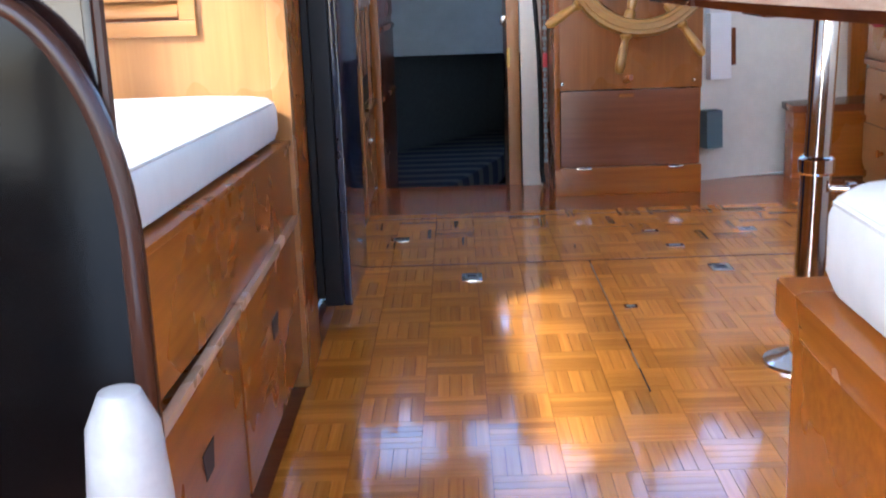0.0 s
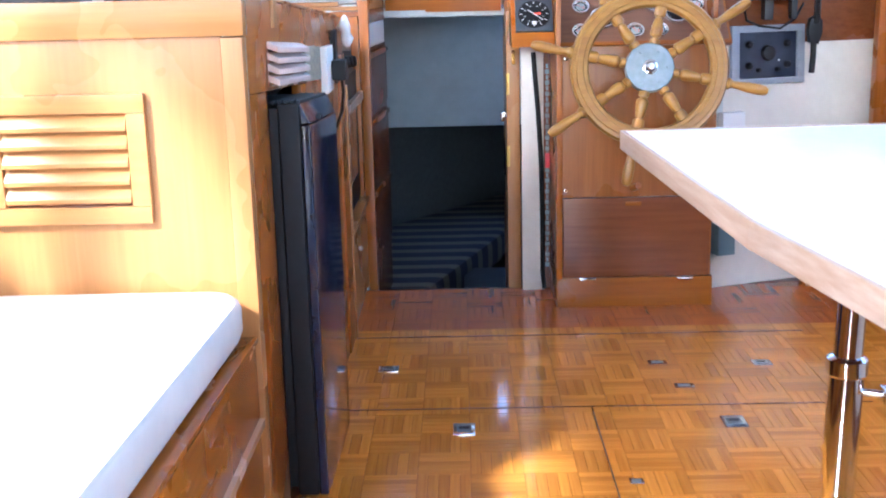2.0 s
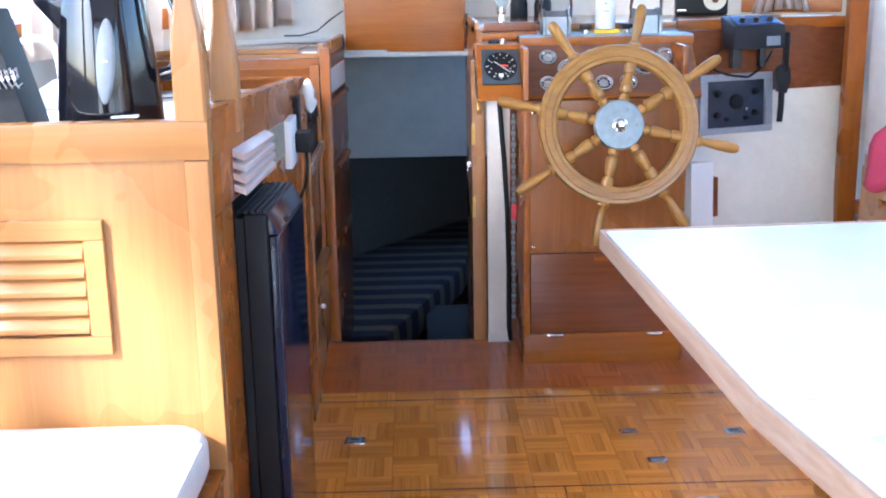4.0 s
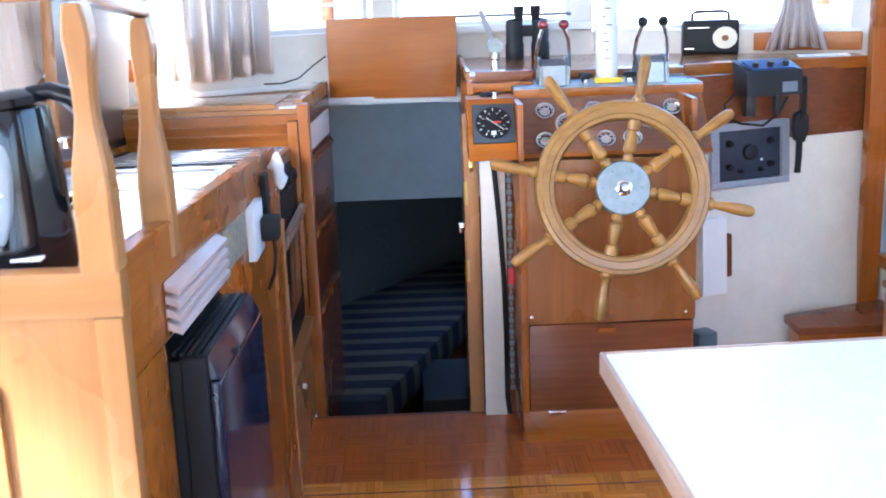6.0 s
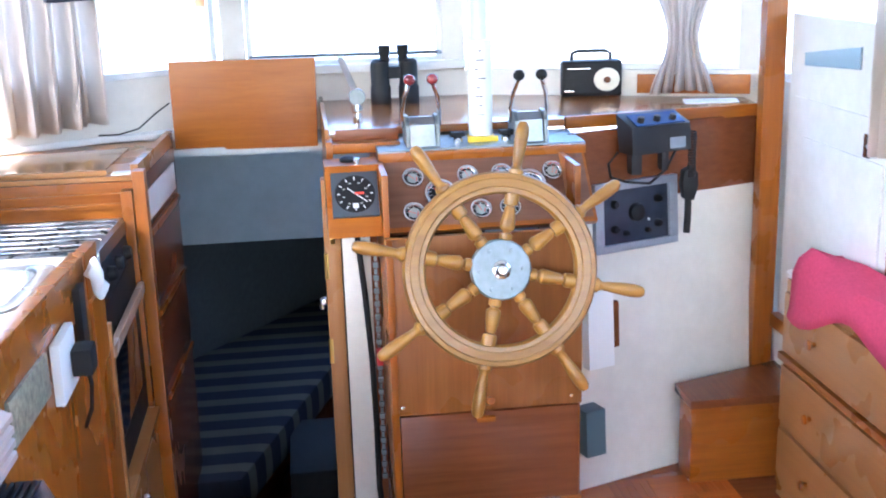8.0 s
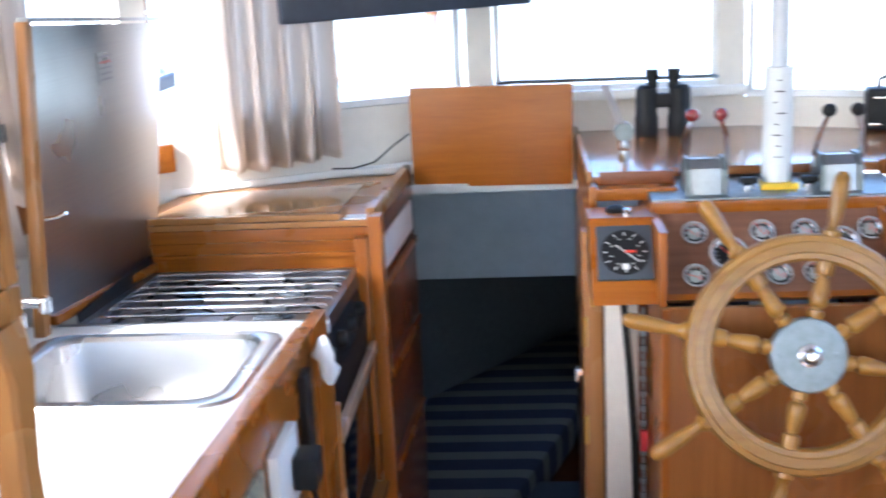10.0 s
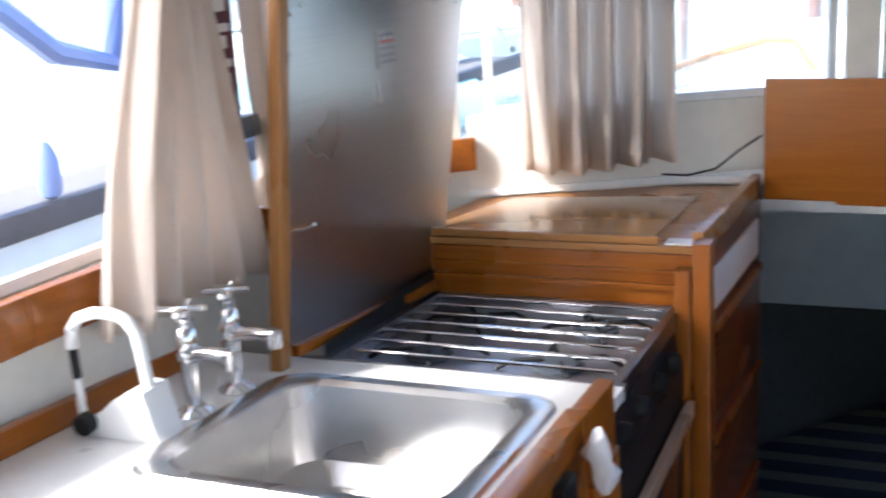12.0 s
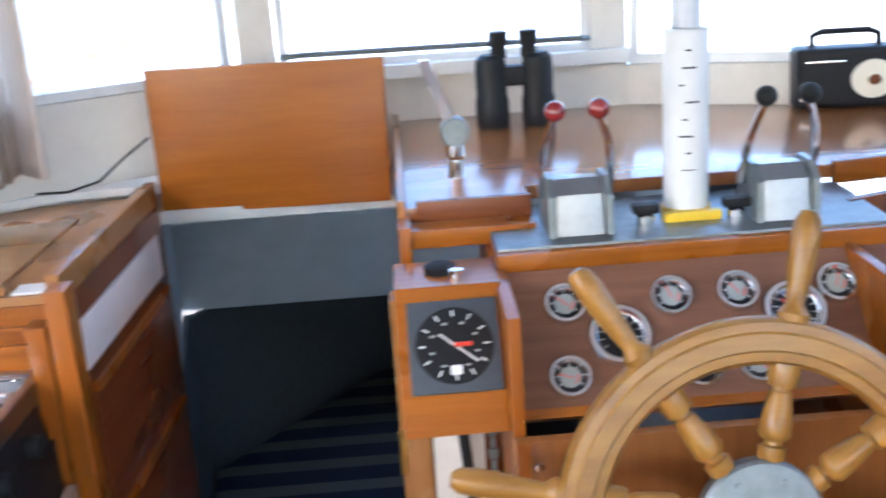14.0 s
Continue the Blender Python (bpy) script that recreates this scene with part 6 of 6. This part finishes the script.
# ---- outside ----
structure("water", Mesh().box(-400, 400, -400, 600, -1.3, -1.2, 0), watermat, "pale grey harbour water", "water")
for k, (x, y, L, ang, h, can) in enumerate(((-5.2, 13.0, 9, 25, 1.5, teal), (2.5, 19, 9, 80, 1.5, hullwhite), (9.5, 11, 9, -15, 1.5, hullwhite), (-9.5, 20, 10, 60, 1.6, hullwhite), (11, 2, 9, 0, 1.6, hullwhite))):
    M = Matrix.Translation((x, y, -1.2)) @ pose(0, 0, 0, 0, 0, ang)
    bt = thing("moored_boat", (x, y, -1.2), "white moored motor boat with a canvas cover", "boat", "moored boats")
    half = [(-1.3, -L / 2), (1.3, -L / 2), (1.5, 0), (1.1, L * 0.3), (0, L / 2), (-1.1, L * 0.3), (-1.5, 0)]
    part("hull", loft(Mesh(), [([(px * 0.75, py * 0.92) for px, py in half], -0.1), (half, h)]).move(M), hullwhite, bt)
    part("cabin", loft(Mesh(), [([(px * 0.7, py * 0.55) for px, py in half], h), ([(px * 0.55, py * 0.45) for px, py in half], h + 0.9)]).move(M), hullwhite, bt)
    part("canvas", Mesh().box(-1.0, 1.0, -L * 0.45, -L * 0.2, h, h + 0.3, 0.1, 3).move(M), can, bt)
    part("rail", Mesh().tube([M.inverted() @ (M @ Vector((px * 0.9, py * 0.9, h + 0.55))) for px, py in half[1:]], 0.025, 6).move(M), chrome, bt)
nb = thing("neighbour_boat", (-4.5, 5, -1.2), "white neighbouring cruiser with a navy rubbing strake and blue canopy frame", "boat")
part("hull", Mesh().hexa([(-7, -4, -1.25), (-3.3, -4, -1.25), (-3.3, 12, -1.25), (-7, 12, -1.25), (-7, -4, 0.55), (-3.0, -4, 0.55), (-3.0, 12, 0.55), (-7, 12, 0.55)], 0.05), hullwhite, nb)
part("rubbing_strake", Mesh().box(-3.02, -2.94, -4, 12, 0.55, 0.66, 0.02), strake, nb)
part("grey_deck_edge", Mesh().box(-3.6, -3.02, -4, 12, 0.551, 0.60, 0.02), pontoon, nb)
part("canopy_frame", Mesh().tube([(-3.3, 4.2, 1.9), (-3.2, 5.2, 1.62), (-3.0, 5.74, 1.40), (-3.0, 6.0, 1.22), (-3.0, 6.35, 1.14), (-3.0, 6.42, 1.5), (-3.1, 6.4, 2.4)], 0.05, 8), fender, nb)
single("round_fender", Mesh().lathe([(0, 0), (0.04, 0.02), (0.05, 0.06), (0.05, 0.16), (0.03, 0.21), (0.015, 0.23), (0, 0.235)], (-2.98, 5.85, 0.66)), fender, "blue inflatable fender on the neighbouring boat", "fender")
tc = thing("covered_dinghy", (-1.0, 9.0, 0.5), "small dinghy under a teal cover with a blue bag", "dinghy")
part("cover", Mesh().box(-1.25, -0.80, 8.8, 9.6, 0.69, 0.715, 0.01), teal, tc)
part("tub", Mesh().box(-1.25, -0.72, 8.8, 9.6, 0.45, 0.689, 0.05), hullwhite, tc)
part("blue_bag", Mesh().hexa([(-1.19, 8.6, 0.60), (-0.98, 8.6, 0.60), (-0.98, 8.75, 0.60), (-1.19, 8.75, 0.60), (-1.13, 8.62, 0.72), (-1.03, 8.62, 0.74), (-1.03, 8.72, 0.74), (-1.13, 8.72, 0.72)], 0.02), blue, tc)
part("stand", Mesh().box(-1.1, -0.9, 8.9, 9.4, -1.2, 0.449, 0.02), pontoon, tc)
for k in range(9):
    x = -30 + 8.5 * k
    tr_ = thing("far_tree", (x, 60 + 6 * (k % 3), -1.2), "hazy green tree beyond the harbour", "tree", "far trees")
    part("trunk", Mesh().cyl((x, 60 + 6 * (k % 3), -1.2), (x, 60 + 6 * (k % 3), 5), 0.35, 0.2), dark_z, tr_)
    cr = Mesh()
    rng = random.Random(k)
    for q in range(160):
        p = Vector((rng.gauss(0, 1.7), rng.gauss(0, 1.7), rng.gauss(0, 1.5)))
        w = rng.uniform(0.25, 0.6)
        d1, d2 = noise.random_unit_vector() * w, noise.random_unit_vector() * w
        c0 = Vector((x, 60 + 6 * (k % 3), 5.8)) + p
        cr.bm.faces.new([cr.bm.verts.new(c0 + d1), cr.bm.verts.new(c0 + d2), cr.bm.verts.new(c0 - d1), cr.bm.verts.new(c0 - d2)])
    part("crown", cr, leaf, tr_)
single("bow_rail", Mesh().tube([(-0.78, 5.1, 1.0), (-0.80, 5.5, 1.02), (-0.72, 6.4, 1.05), (-0.60, 7.0, 1.06), (-0.42, 7.1, 1.10), (-0.32, 7.1, 1.09), (-0.24, 7.1, 0.97)], 0.014, 8), wood("rail_teak", (0.45, 0.28, 0.14), (0.35, 0.2, 0.1), "y"), "curved wooden grab rail on the foredeck", "rail")

# ---- parquet ----
T = 0.1145
CELLS = []
for i in range(-2, 13):
    for j in range(-1, 38):
        x0, y0 = -0.235 + (i + 2) * T, 0.02 + (j + 1) * T
        if x0 + T > 1.46 or y0 + T > 4.41:
            continue
        CELLS.append((x0, y0, (i + j) % 2))


def block(m, x0, y0, way):
    g, n = 0.0002, 5
    w = T / n
    for k in range(n):
        if way:
            b = (x0 + k * w + g, x0 + (k + 1) * w - g, y0 + g, y0 + T - g)
        else:
            b = (x0 + g, x0 + T - g, y0 + k * w + g, y0 + (k + 1) * w - g)
        m.hexa([(b[0], b[2], -0.004), (b[1], b[2], -0.004), (b[1], b[3], -0.004), (b[0], b[3], -0.004), (b[0] + g, b[2] + g, 0.0), (b[1] - g, b[2] + g, 0.0), (b[1] - g, b[3] - g, 0.0), (b[0] + g, b[3] - g, 0.0)])
    return m


pq = thing("floor_parquet", (0, 0, 0), "glossy varnished mosaic parquet with basketweave blocks", "parquet", "", "structure")
shared = {}
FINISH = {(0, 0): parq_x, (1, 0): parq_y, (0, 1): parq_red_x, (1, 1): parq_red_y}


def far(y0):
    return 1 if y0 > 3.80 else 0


for key, finish in FINISH.items():
    o = place("parquet_block", block(Mesh(), 0, 0, key[0]), finish, smooth=False)
    shared[key] = o.data
    bpy.data.objects.remove(o)
near = [c for c in CELLS if 2.4 < c[1] < 4.41 and c[0] < 1.2]
near = near[:300]
chosen = set(near)
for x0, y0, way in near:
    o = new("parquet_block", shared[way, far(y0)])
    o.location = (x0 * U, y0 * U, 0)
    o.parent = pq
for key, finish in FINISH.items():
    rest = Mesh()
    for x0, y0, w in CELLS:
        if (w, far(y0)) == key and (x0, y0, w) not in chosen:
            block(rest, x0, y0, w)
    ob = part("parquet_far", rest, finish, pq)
    ob["kind"] = "stuff"
seam = wood("dark_seam", (0.12, 0.04, 0.012), (0.08, 0.026, 0.008), "x")
structure("trim_hatch_seam_1", Mesh().box(-0.23, 1.10, 3.259, 3.262, 0.0002, 0.0016, 0), seam, "dark joint of the floor hatch", "trim")
structure("trim_hatch_seam_2", Mesh().box(-0.23, 1.10, 3.839, 3.843, 0.0002, 0.0016, 0), seam, "dark joint of the floor hatch", "trim")
structure("trim_hatch_seam_3", Mesh().box(0.4085, 0.4115, 2.3, 3.257, 0.0002, 0.0016, 0), seam, "dark joint of the floor hatch", "trim")
